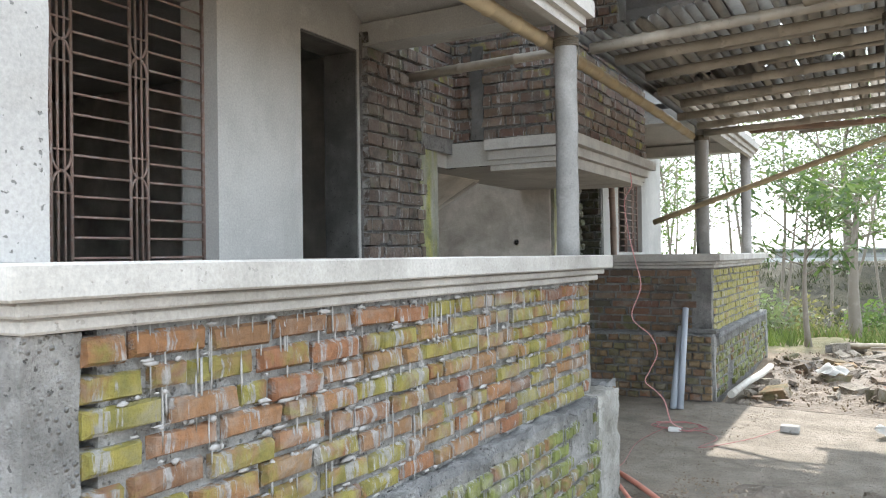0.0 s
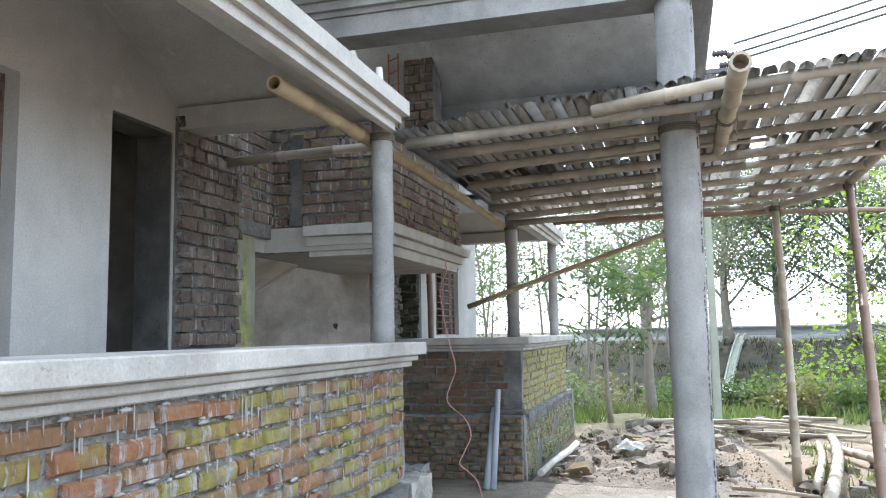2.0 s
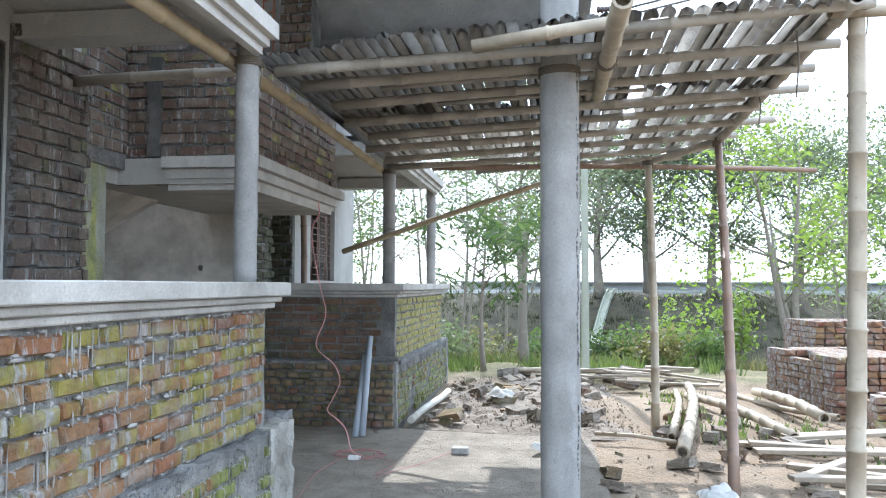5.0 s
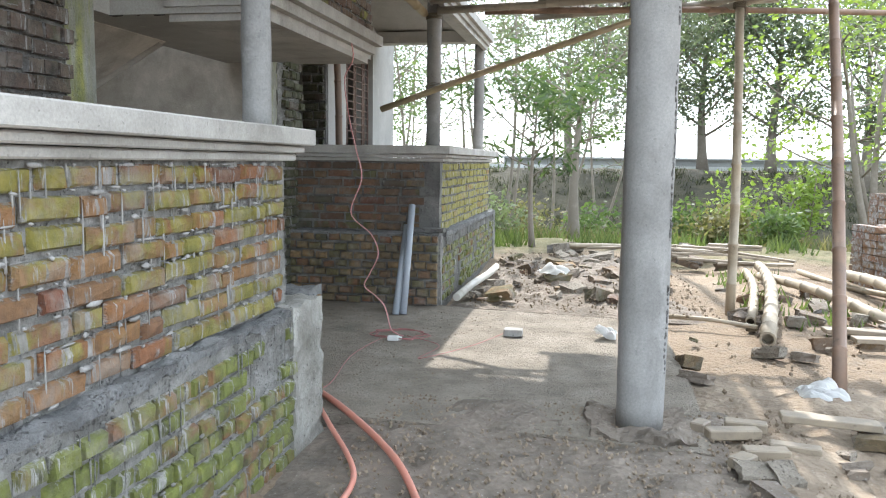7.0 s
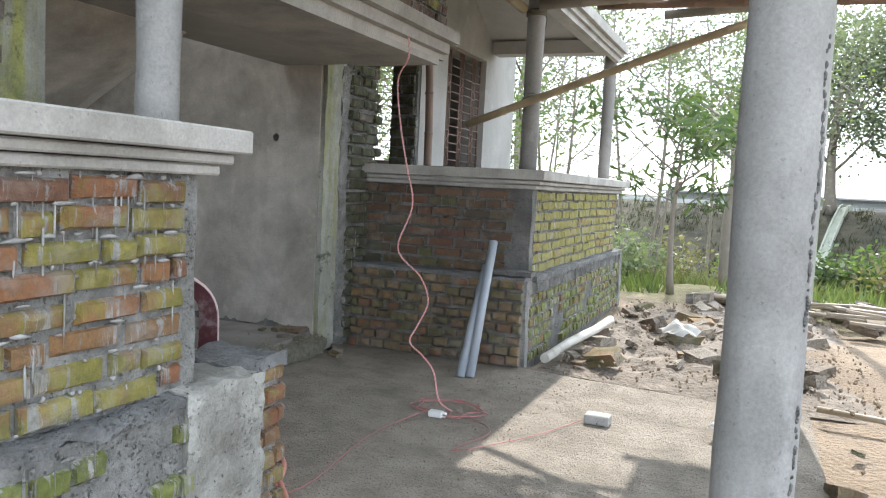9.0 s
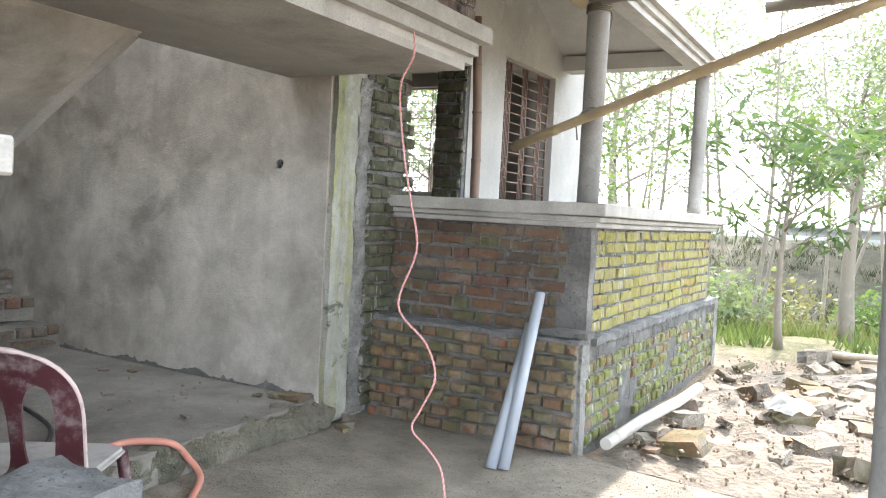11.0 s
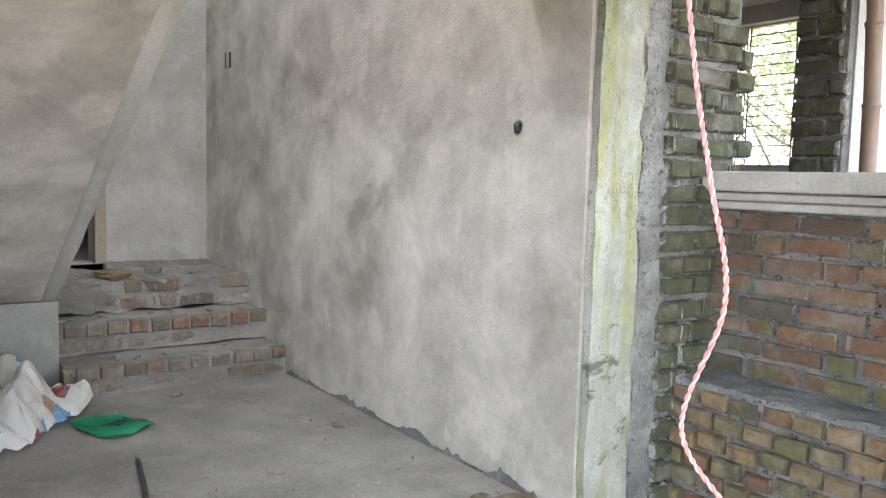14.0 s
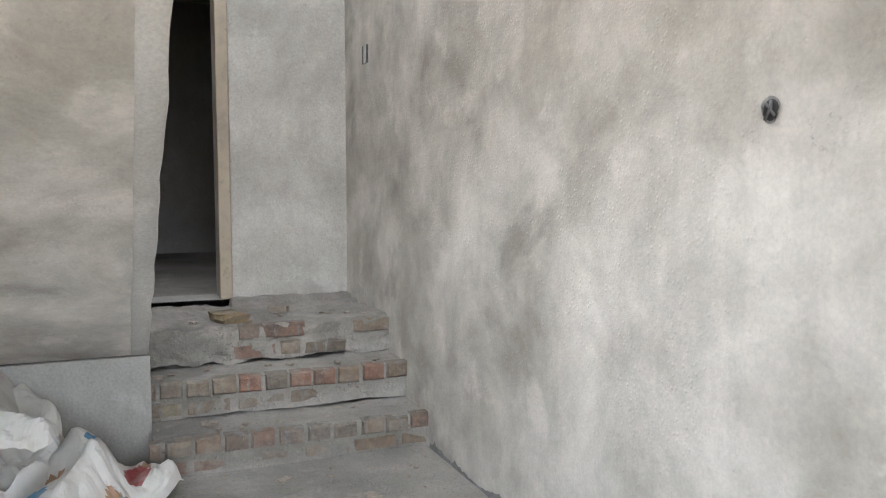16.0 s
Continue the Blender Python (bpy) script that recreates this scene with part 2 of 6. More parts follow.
M_BRICK_SIDE = brickwork("dark_red_brick", 0.35, 0.3, soot=0.45, tone=0.62, grey=0.34, green=((0.07, 0.075, 0.035), (0.12, 0.125, 0.055), (0.19, 0.19, 0.09)), mortar=0.6, burnt=0.15)
M_BRICK_SIDE_LOW = brickwork("olive_brown_plinth_brick", 0.6, 0.02, soot=0.35, tone=0.82, grey=0.12, green=((0.08, 0.08, 0.04), (0.14, 0.13, 0.065), (0.22, 0.19, 0.1)), mortar=0.5, lap=0.35, pal=((0.25, 0.15, 0.09), (0.23, 0.19, 0.11), (0.34, 0.23, 0.11), (0.19, 0.165, 0.11), (0.33, 0.15, 0.08)))
M_BRICK_YELLOW = brickwork("yellow_moss_brick", 1.75, 0.55, tone=0.85, grey=0.1, green=((0.13, 0.14, 0.035), (0.28, 0.265, 0.06), (0.38, 0.345, 0.1)))
M_BRICK_JAMB = brickwork("sooty_green_brick", 1.5, 0.2, soot=0.65, tone=0.45, grey=0.6, green=((0.035, 0.042, 0.022), (0.07, 0.08, 0.036), (0.14, 0.15, 0.075)), mortar=1.0, lap=1.0)
M_BRICK_BAY = brickwork("weathered_brown_brick", 0.15, 0.6, soot=0.5, tone=0.64, grey=0.55, mortar=0.9)
M_BRICK_JAMB_LEFT = brickwork("sooty_brown_brick", 0.4, 0.6, soot=0.55, tone=0.6, grey=0.7, green=((0.06, 0.065, 0.035), (0.1, 0.11, 0.055), (0.18, 0.18, 0.1)), mortar=0.9, lap=0.8)
M_BRICK_NEW = brickwork("new_red_brick", 0.0, 0.3, tone=0.72, grey=0.2)
M_BRICK_STEP = brickwork("dusty_step_brick", 0.0, 0.4, soot=0.35, green=((0.1, 0.09, 0.06), (0.17, 0.15, 0.1), (0.24, 0.21, 0.14)), tone=0.72, grey=0.3, mortar=0.5, lap=0.7, pal=((0.24, 0.18, 0.125), (0.27, 0.22, 0.16), (0.28, 0.2, 0.13), (0.2, 0.17, 0.13), (0.33, 0.15, 0.085)))
M_BAM_YELLOW = bamboo("dull_yellow_bamboo", (0.42, 0.33, 0.19), (0.32, 0.255, 0.165), 0.4)
M_BAM_GREY = bamboo("weathered_grey_bamboo", (0.38, 0.345, 0.285), (0.27, 0.245, 0.205), 0.4)
M_BAM_BROWN = bamboo("brown_bamboo", (0.26, 0.165, 0.11), (0.19, 0.13, 0.095), 0.5)
M_BAM_PALE = bamboo("sun_bleached_bamboo", (0.4, 0.335, 0.245), (0.29, 0.245, 0.18), 0.4)
M_SLAT = bamboo("dark_split_bamboo", (0.42, 0.4, 0.365), (0.28, 0.265, 0.24), 0.4)
M_NODE = plain("bamboo_node", (0.17, 0.13, 0.08), 0.7)
M_TWINE = plain("coir_rope", (0.14, 0.12, 0.09), 0.95)
M_STEEL = plain("rusty_grille_steel", (0.24, 0.16, 0.13), 0.65, 0.3, 0.6, (0.34, 0.33, 0.31), 30)
M_REBAR = plain("rusted_rebar", (0.3, 0.09, 0.04), 0.8, 0.2)
M_PVC = plain("grey_plastic_pipe", (0.33, 0.36, 0.40), 0.45, vary=0.3, dirt=(0.42, 0.41, 0.38))
M_PVC_WHITE = plain("dusty_white_pipe", (0.5, 0.48, 0.43), 0.6, vary=0.7, dirt=(0.3, 0.26, 0.21), scale=8)
M_HOSE = plain("faded_orange_hose", (0.56, 0.23, 0.17), 0.55, vary=0.4, dirt=(0.36, 0.24, 0.2))
M_WIRE = plain("pink_twisted_cord", (0.62, 0.26, 0.25), 0.55, vary=0.15)
M_CORD = plain("thin_dusty_cord", (0.4, 0.16, 0.15), 0.6, vary=0.4, dirt=(0.28, 0.22, 0.2))
M_CHAIR = plain("maroon_moulded_plastic", (0.07, 0.021, 0.025), 0.4, vary=0.6, dirt=(0.34, 0.29, 0.28), scale=17)
M_RIM = plain("dusty_pink_plastic_rim", (0.5, 0.4, 0.38), 0.55, vary=0.6, dirt=(0.2, 0.09, 0.09), scale=22)
M_SACK = plain("white_woven_sack", (0.78, 0.76, 0.72), 0.7, vary=0.4, dirt=(0.45, 0.38, 0.31), scale=7)
M_BLUE = plain("blue_print", (0.16, 0.36, 0.55), 0.7, vary=0.5, dirt=(0.6, 0.6, 0.56), scale=12)
M_REDPRINT = plain("red_print", (0.45, 0.09, 0.09), 0.7, vary=0.5, dirt=(0.6, 0.55, 0.5), scale=12)
M_BROWNPRINT = plain("ochre_print", (0.45, 0.28, 0.17), 0.7, vary=0.6, dirt=(0.62, 0.58, 0.52), scale=16)
M_GREEN = plain("green_plastic_bag", (0.02, 0.3, 0.15), 0.4, vary=0.25, dirt=(0.01, 0.12, 0.06))
M_GREEN_DARK = plain("dark_green_print", (0.012, 0.075, 0.05), 0.45, vary=0.2)
M_EDGE = cement("worn_earthy_edge", (0.1, 0.1, 0.07), (0.17, 0.16, 0.12), (0.26, 0.24, 0.19), patch=3, streak=0.0, pits=0.8, crumb=1)
M_SEAT = plain("cement_dusted_plastic", (0.42, 0.4, 0.38), 0.6, vary=0.5, dirt=(0.16, 0.1, 0.1), scale=10)
M_BLACK = plain("black_plastic", (0.03, 0.03, 0.03), 0.5)
M_WHITE = plain("white_plastic", (0.75, 0.75, 0.73), 0.45, vary=0.15)
M_PLANK = bamboo("weathered_plank", (0.3, 0.245, 0.175), (0.2, 0.165, 0.125), 0.4)
M_BARK = plain("grey_brown_bark", (0.19, 0.165, 0.135), 0.95, vary=0.6, dirt=(0.3, 0.27, 0.23), scale=9)
M_LEAF = leaves("mid_green_leaf", (0.06, 0.1, 0.035), (0.09, 0.14, 0.045), (0.13, 0.18, 0.06))
M_LEAF_DARK = leaves("dark_green_leaf", (0.045, 0.075, 0.03), (0.065, 0.105, 0.042), (0.1, 0.14, 0.055))
M_LEAF_PALE = leaves("pale_dusty_leaf", (0.12, 0.15, 0.085), (0.16, 0.2, 0.115), (0.21, 0.245, 0.155))
M_LEAF_LIME = leaves("lime_green_leaf", (0.13, 0.19, 0.04), (0.19, 0.27, 0.055), (0.25, 0.33, 0.09))
# leaf colour paled and greyed to imitate distance haze
M_LEAF_FAR = leaves("far_leaf_haze_in_colour", (0.1, 0.125, 0.085), (0.135, 0.165, 0.11), (0.18, 0.205, 0.145))
M_STRAW = leaves("dry_grass", (0.09, 0.095, 0.04), (0.15, 0.145, 0.07), (0.23, 0.2, 0.11))
M_BANK = leaves("dark_bank_weed", (0.025, 0.028, 0.015), (0.04, 0.045, 0.022), (0.07, 0.075, 0.035))
M_GRASS = leaves("fresh_grass", (0.065, 0.095, 0.03), (0.1, 0.14, 0.045), (0.15, 0.19, 0.075))
M_POLE = cement("mossy_pole_concrete", (0.27, 0.29, 0.23), (0.36, 0.38, 0.31), (0.44, 0.46, 0.38), patch=1.0)
M_TILE = cement("cement_roof_slope", (0.42, 0.42, 0.41), (0.55, 0.55, 0.54), (0.68, 0.68, 0.67), patch=2.0, pits=0.8)
M_INSUL = plain("brown_porcelain", (0.05, 0.035, 0.035), 0.25, vary=0.1)
M_CABLE = plain("aluminium_cable", (0.1, 0.1, 0.1), 0.5, 0.5)
M_FARSHED = cement("far_grey_wall", (0.3, 0.31, 0.3), (0.36, 0.37, 0.36), (0.42, 0.43, 0.42), patch=0.3)
M_FARWALL = cement("far_pale_wall", (0.5, 0.52, 0.53), (0.58, 0.6, 0.6), (0.66, 0.67, 0.67), patch=0.2)


def soil():
    n = Nodes("dry_trodden_soil", 0.97)
    a = n.noise(0.55, 6, 0.65, warp=0.5)
    c = n.ramp(a, (0.3, (0.165, 0.12, 0.08)), (0.5, (0.25, 0.19, 0.13)), (0.7, (0.31, 0.24, 0.17)))
    c = n.mix(n.step(n.noise(6, 6, 0.7), 0.5, 0.68, 0.0, 0.6), c, (0.17, 0.145, 0.115))
    c = n.mix(n.step(n.voronoi(38), 0.0, 0.22, 0.45, 0.0), c, (0.45, 0.43, 0.4))
    sep = n.t.nodes.new("ShaderNodeSeparateXYZ")
    n.t.links.new(n.pos, sep.inputs[0])
    near = n.math("ADD", sep.outputs["Y"], n.math("MULTIPLY", n.noise(0.6, 5, 0.65), 7.0))
    grass = n.ramp(n.noise(2.2, 6, 0.7), (0.3, (0.08, 0.09, 0.035)), (0.5, (0.17, 0.15, 0.08)), (0.7, (0.25, 0.2, 0.125)))
    c = n.mix(n.step(near, 16.2, 17.8), c, grass)
    c = n.mix(n.step(near, 27.0, 30.0), c, n.ramp(n.noise(1.5, 6, 0.7), (0.3, (0.03, 0.028, 0.018)), (0.7, (0.09, 0.08, 0.05))))
    n.bump(n.math("ADD", n.noise(18, 6, 0.75), n.math("MULTIPLY", n.voronoi(30), 0.7)), 0.03, 0.9)
    return n.done(c)


M_SOIL = soil()


def mound_soil(name, dark, mid, light):
    n = Nodes(name, 0.97)
    c = n.ramp(n.noise(3.5, 6, 0.7, warp=0.5), (0.3, dark), (0.5, mid), (0.7, light))
    c = n.mix(n.step(n.voronoi(30), 0.0, 0.2, 0.5, 0.0), c, (0.45, 0.43, 0.4))
    n.bump(n.math("ADD", n.noise(24, 6, 0.75), n.voronoi(26)), 0.02, 0.7)
    return n.done(c)


M_MOUND = mound_soil("churned_grey_soil", (0.115, 0.097, 0.078), (0.195, 0.163, 0.13), (0.28, 0.235, 0.19))
M_MOUND_TAN = mound_soil("rubbly_tan_soil", (0.17, 0.13, 0.09), (0.26, 0.205, 0.148), (0.34, 0.275, 0.2))


# ---- shaping helpers ----
def mesh_of(bm, name, material, smooth=False):
    me = bpy.data.meshes.new(name)
    bm.normal_update()
    bm.to_mesh(me)
    bm.free()
    for m in material if isinstance(material, (list, tuple)) else [material]:
        me.materials.append(m)
    if smooth:
        me.shade_smooth()
    return me


def part(name, bm, material, parent=None, label="", smooth=False):
    ob = new(name, mesh_of(bm, name, material, smooth))
    ob.parent = parent
    return tagged(ob, label)


def thing(name, label, category, group="", kind="", at=(0, 0, 0)):
    ob = new(name)
    ob.empty_display_size = 0.1
    ob.location = at
    return tagged(ob, label, category, group, kind)


def structure(name, bm, material, label="", category="", smooth=False):
    return tagged(part(name, bm, material, None, label, smooth), label, category, "", "structure")


def box(bm, x0, x1, y0, y1, z0, z1, mi=0):
    c = [bm.verts.new((x, y, z)) for z in (z0, z1) for x, y in ((x0, y0), (x1, y0), (x1, y1), (x0, y1))]
    for f in ((3, 2, 1, 0), (4, 5, 6, 7), (0, 1, 5, 4), (1, 2, 6, 5), (2, 3, 7, 6), (3, 0, 4, 7)):
        bm.faces.new([c[i] for i in f]).material_index = mi
    return c


def soft_box(x0, x1, y0, y1, z0, z1, r=0.01, seg=2):
    bm = bmesh.new()
    box(bm, x0, x1, y0, y1, z0, z1)
    bmesh.ops.bevel(bm, geom=bm.edges[:], offset=r, segments=seg, affect="EDGES", profile=0.5)
    return bm


def tube(bm, pts, radii, seg=10, caps=True):
    pts = [Vector(p) for p in pts]
    if not isinstance(radii, (list, tuple)):
        radii = [radii] * len(pts)
    rings, side = [], None
    for i, p in enumerate(pts):
        d = (pts[min(i + 1, len(pts) - 1)] - pts[max(i - 1, 0)]).normalized()
        if side is None:
            side = d.orthogonal().normalized()
        side = (side - d * side.dot(d)).normalized()
        up = d.cross(side)
        rings.append([bm.verts.new(p + radii[i] * (math.cos(a) * side + math.sin(a) * up)) for a in (2 * math.pi * k / seg for k in range(seg))])
    for a, b in zip(rings, rings[1:]):
        for k in range(seg):
            bm.faces.new((a[k], a[(k + 1) % seg], b[(k + 1) % seg], b[k])).smooth = True
    if caps:
        bm.faces.new(rings[0][::-1])
        bm.faces.new(rings[-1])
    return rings


def slab(bm, outline, z0, z1):
    lo = [bm.verts.new((x, y, z0)) for x, y in outline]
    hi = [bm.verts.new((x, y, z1)) for x, y in outline]
    bm.faces.new(lo[::-1])
    bm.faces.new(hi)
    for i in range(len(lo)):
        j = (i + 1) % len(lo)
        bm.faces.new((lo[i], lo[j], hi[j], hi[i]))


def wall_x(bm, x0, x1, y0, y1, z0, z1, holes=()):
    """A wall along y with its thickness from x0 to x1; holes are (y0, y1, z0, z1)."""
    ys = sorted({y0, y1, *(h[0] for h in holes), *(h[1] for h in holes)})
    zs = sorted({z0, z1, *(h[2] for h in holes), *(h[3] for h in holes)})
    for a, b in zip(ys, ys[1:]):
        for c, d in zip(zs, zs[1:]):
            my, mz = (a + b) / 2, (c + d) / 2
            if not any(h[0] < my < h[1] and h[2] < mz < h[3] for h in holes):
                box(bm, x0, x1, a, b, c, d)
    bmesh.ops.remove_doubles(bm, verts=bm.verts[:], dist=1e-4)
    seen = {}
    for f in bm.faces:
        seen.setdefault(tuple(sorted(v.index for v in f.verts)), []).append(f)
    bm.verts.index_update()
    seen = {}
    for f in bm.faces:
        seen.setdefault(tuple(sorted(v.index for v in f.verts)), []).append(f)
    bmesh.ops.delete(bm, geom=[f for fs in seen.values() if len(fs) > 1 for f in fs], context="FACES_ONLY")


def wall_y(bm, y0, y1, x0, x1, z0, z1, holes=()):
    wall_x(bm, y0, y1, x0, x1, z0, z1, holes)
    for v in bm.verts:
        v.co = (v.co.y, v.co.x, v.co.z)
    bmesh.ops.reverse_faces(bm, faces=bm.faces[:])


rng = random.Random(7)


def brick_mesh(seed, worn=False):
    """A unit brick, front towards -y, with worn edges."""
    r = random.Random(seed)
    j = lambda k: r.uniform(-k, k)
    bm = bmesh.new()
    sq = ((-0.5, -0.5), (0.5, -0.5), (0.5, 0.5), (-0.5, 0.5))
    back = [bm.verts.new((x, 0.5, z)) for x, z in sq]
    mid = [bm.verts.new((x * (0.99 + j(0.02)), -0.35 + j(0.05), z * (0.97 + j(0.06)))) for x, z in sq]
    front = [bm.verts.new((x * (0.955 + j(0.03)), -0.5 + j(0.07), z * (0.88 + j(0.08)))) for x, z in sq]
    for a, b in ((back, mid), (mid, front)):
        for i in range(4):
            bm.faces.new((a[i], a[(i + 1) % 4], b[(i + 1) % 4], b[i]))
    if worn:
        for v in mid:
            v.co.y += 0.12
        for v in front:
            v.co.x, v.co.z = v.co.x * (0.93 + j(0.05)), v.co.z * (0.82 + j(0.1))
    c = bm.verts.new((j(0.15), -0.5 - 0.05 - j(0.05), j(0.1)))
    for i in range(4):
        bm.faces.new((front[i], front[(i + 1) % 4], c))
    bm.faces.new(back)
    bmesh.ops.recalc_face_normals(bm, faces=bm.faces[:])
    return bm


BRICKS = {}


def brick_kinds(material):
    if material.name not in BRICKS:
        BRICKS[material.name] = [mesh_of(brick_mesh(s, material in (M_BRICK_SIDE_LOW, M_BRICK_JAMB, M_BRICK_PLINTH, M_BRICK_STEP, M_BRICK_FRONT)), "brick", material) for s in range(9)]
    return BRICKS[material.name]


def lay_bricks(parent, start, way, length, z0, z1, material, bond="flemish", pitch=0.0925, skip=None, proud=0.016, seed=1, jitter=0.004, ragged=0.0):
    """Courses of single bricks on the face that starts at start=(x, y) and runs along way; the outside lies to the right of way."""
    r = random.Random(seed)
    kinds = brick_kinds(material)
    wx, wy = way
    ang = math.atan2(wy, wx)
    rows = max(1, round((z1 - z0) / pitch))
    ph = (z1 - z0) / rows
    for i in range(rows):
        z = z0 + (i + 0.5) * ph
        full, half, gap = 0.224, 0.106, 0.014
        head = bond == "headers" or bond == "header" and i % 4 != 2 or bond == "english" and i % 2
        u = 0.0 if i % 2 else -half * 0.55 if head else -0.06
        k = 0
        end = length + r.uniform(-ragged, ragged)
        while u < end - 0.03:
            w = half if head or (bond == "flemish" and (k + i) % 4 == 3) else full
            w *= r.uniform(0.95, 1.05)
            a, b = max(u, 0.0), min(u + w, end)
            if end - b < 0.05:
                b = end
            if b - a > 0.03:
                uc = (a + b) / 2
                if not (skip and skip(uc, z)):
                    ob = new("brick", r.choice(kinds))
                    ob.parent = parent
                    p = proud * r.uniform(0.5, 1.15)
                    ox, oy = wy * (p - 0.03), -wx * (p - 0.03)
                    ob.matrix_basis = Matrix.Translation((start[0] + wx * uc + ox, start[1] + wy * uc + oy, z + r.uniform(-jitter, jitter))) @ Matrix.Rotation(ang + r.uniform(-0.012, 0.012), 4, "Z") @ Matrix.Rotation(r.uniform(-0.012, 0.012), 4, "Y") @ Matrix.Diagonal((b - a, 0.06, ph - r.uniform(0.011, 0.02), 1))
            u += w + gap * r.uniform(0.7, 1.5)
            k += 1


def pole(name, a, b, r0, material, label, category="bamboo pole", r1=None, nodes=True, bend=0.01, seed=0, group="", hollow=True):
    """A bamboo pole with swollen nodes and a slight bend."""
    rr = random.Random(seed)
    a, b = Vector(a), Vector(b)
    r1 = r1 or r0 * 0.85
    ln = (b - a).length
    off = (b - a).orthogonal().normalized() * bend * ln
    n = max(2, int(ln / 0.32))
    pts, rad, rings = [], [], []
    for i in range(n + 1):
        t = i / n
        base = r0 + (r1 - r0) * t
        for dt, k in (((-0.014, 1.0), (-0.004, 1.13), (0.004, 1.13), (0.014, 0.97)) if 0 < i < n and nodes else ((0.0, 1.0),)):
            s = min(1.0, max(0.0, t + dt / ln))
            pts.append(a.lerp(b, s) + off * math.sin(math.pi * s) + Vector((rr.uniform(-1, 1), rr.uniform(-1, 1), 0)) * 0.0015)
            rad.append(base * k)
    bm = bmesh.new()
    rings = tube(bm, pts, rad, 10, caps=not hollow)
    if hollow:
        for ring, d in ((rings[0], (b - a).normalized()), (rings[-1], (a - b).normalized())):
            c = sum((v.co for v in ring), Vector()) / len(ring)
            inner = [bm.verts.new(c + (v.co - c) * 0.72) for v in ring]
            deep = [bm.verts.new(c + (v.co - c) * 0.7 + d * 0.12) for v in ring]
            for i in range(len(ring)):
                j = (i + 1) % len(ring)
                bm.faces.new((ring[i], ring[j], inner[j], inner[i]))
                bm.faces.new((inner[i], inner[j], deep[j], deep[i]))
            bm.faces.new(deep)
        bmesh.ops.recalc_face_normals(bm, faces=bm.faces[:])
    return tagged(part(name, bm, material, None, label), label, category, group)


def lashing(at, r, axis=(1, 0, 0), label="frayed rope lashing round bamboo poles"):
    """Turns of rope round a joint."""
    bm = bmesh.new()
    ax = Vector(axis).normalized()
    s = ax.orthogonal().normalized()
    u = ax.cross(s)
    pts = []
    for i in range(49):
        t = i / 48
        a = t * 4 * 2 * math.pi
        pts.append(Vector(at) + ax * (t - 0.5) * 0.05 + (r + 0.006) * (math.cos(a) * s + math.sin(a) * u))
    tube(bm, pts, 0.006, 5)
    tube(bm, [pts[-1], pts[-1] + Vector((0.02, -0.02, -0.07)), pts[-1] + Vector((0.01, -0.03, -0.16))], 0.004, 5)
    return tagged(part("rope_lashing", bm, M_TWINE, None), label, "rope", "rope lashings")


def cornice(bm, rect, layers, sides):
    """Stacked mouldings round a rectangle; sides say which of (-x, +x, -y, +y) step out."""
    x0, x1, y0, y1 = rect
    for z0, z1, out in layers:
        o = out if isinstance(out, tuple) else (out,) * 4
        box(bm, x0 - o[0] * sides[0], x1 + o[1] * sides[1], y0 - o[2] * sides[2], y1 + o[3] * sides[3], z0, z1)


def eroded(bm, cuts, amount, seed=0, scale=3.0, fine=0.0):
    """Splits the edges and pushes the points about a little, so that cast edges are not ruler straight."""
    bmesh.ops.subdivide_edges(bm, edges=[e for e in bm.edges if e.calc_length() > 0.25], cuts=cuts, use_grid_fill=True)
    for _ in range(3 if fine else 0):
        long = [e for e in bm.edges if e.calc_length() > fine]
        if not long:
            break
        bmesh.ops.subdivide_edges(bm, edges=long, cuts=1, use_grid_fill=True)
    for v in bm.verts:
        v.co += noise.noise_vector(v.co * scale + Vector((seed, 0, 0))) * amount
        if fine:
            v.co += noise.noise_vector(v.co * scale * 3.1 + Vector((0, seed, 0))) * amount * 0.45


ICO = bmesh.new()
bmesh.ops.create_icosphere(ICO, subdivisions=1, radius=1.0)
ICO_V = [v.co.copy() for v in ICO.verts]
ICO_F = [[v.index for v in f.verts] for f in ICO.faces]
ICO.free()


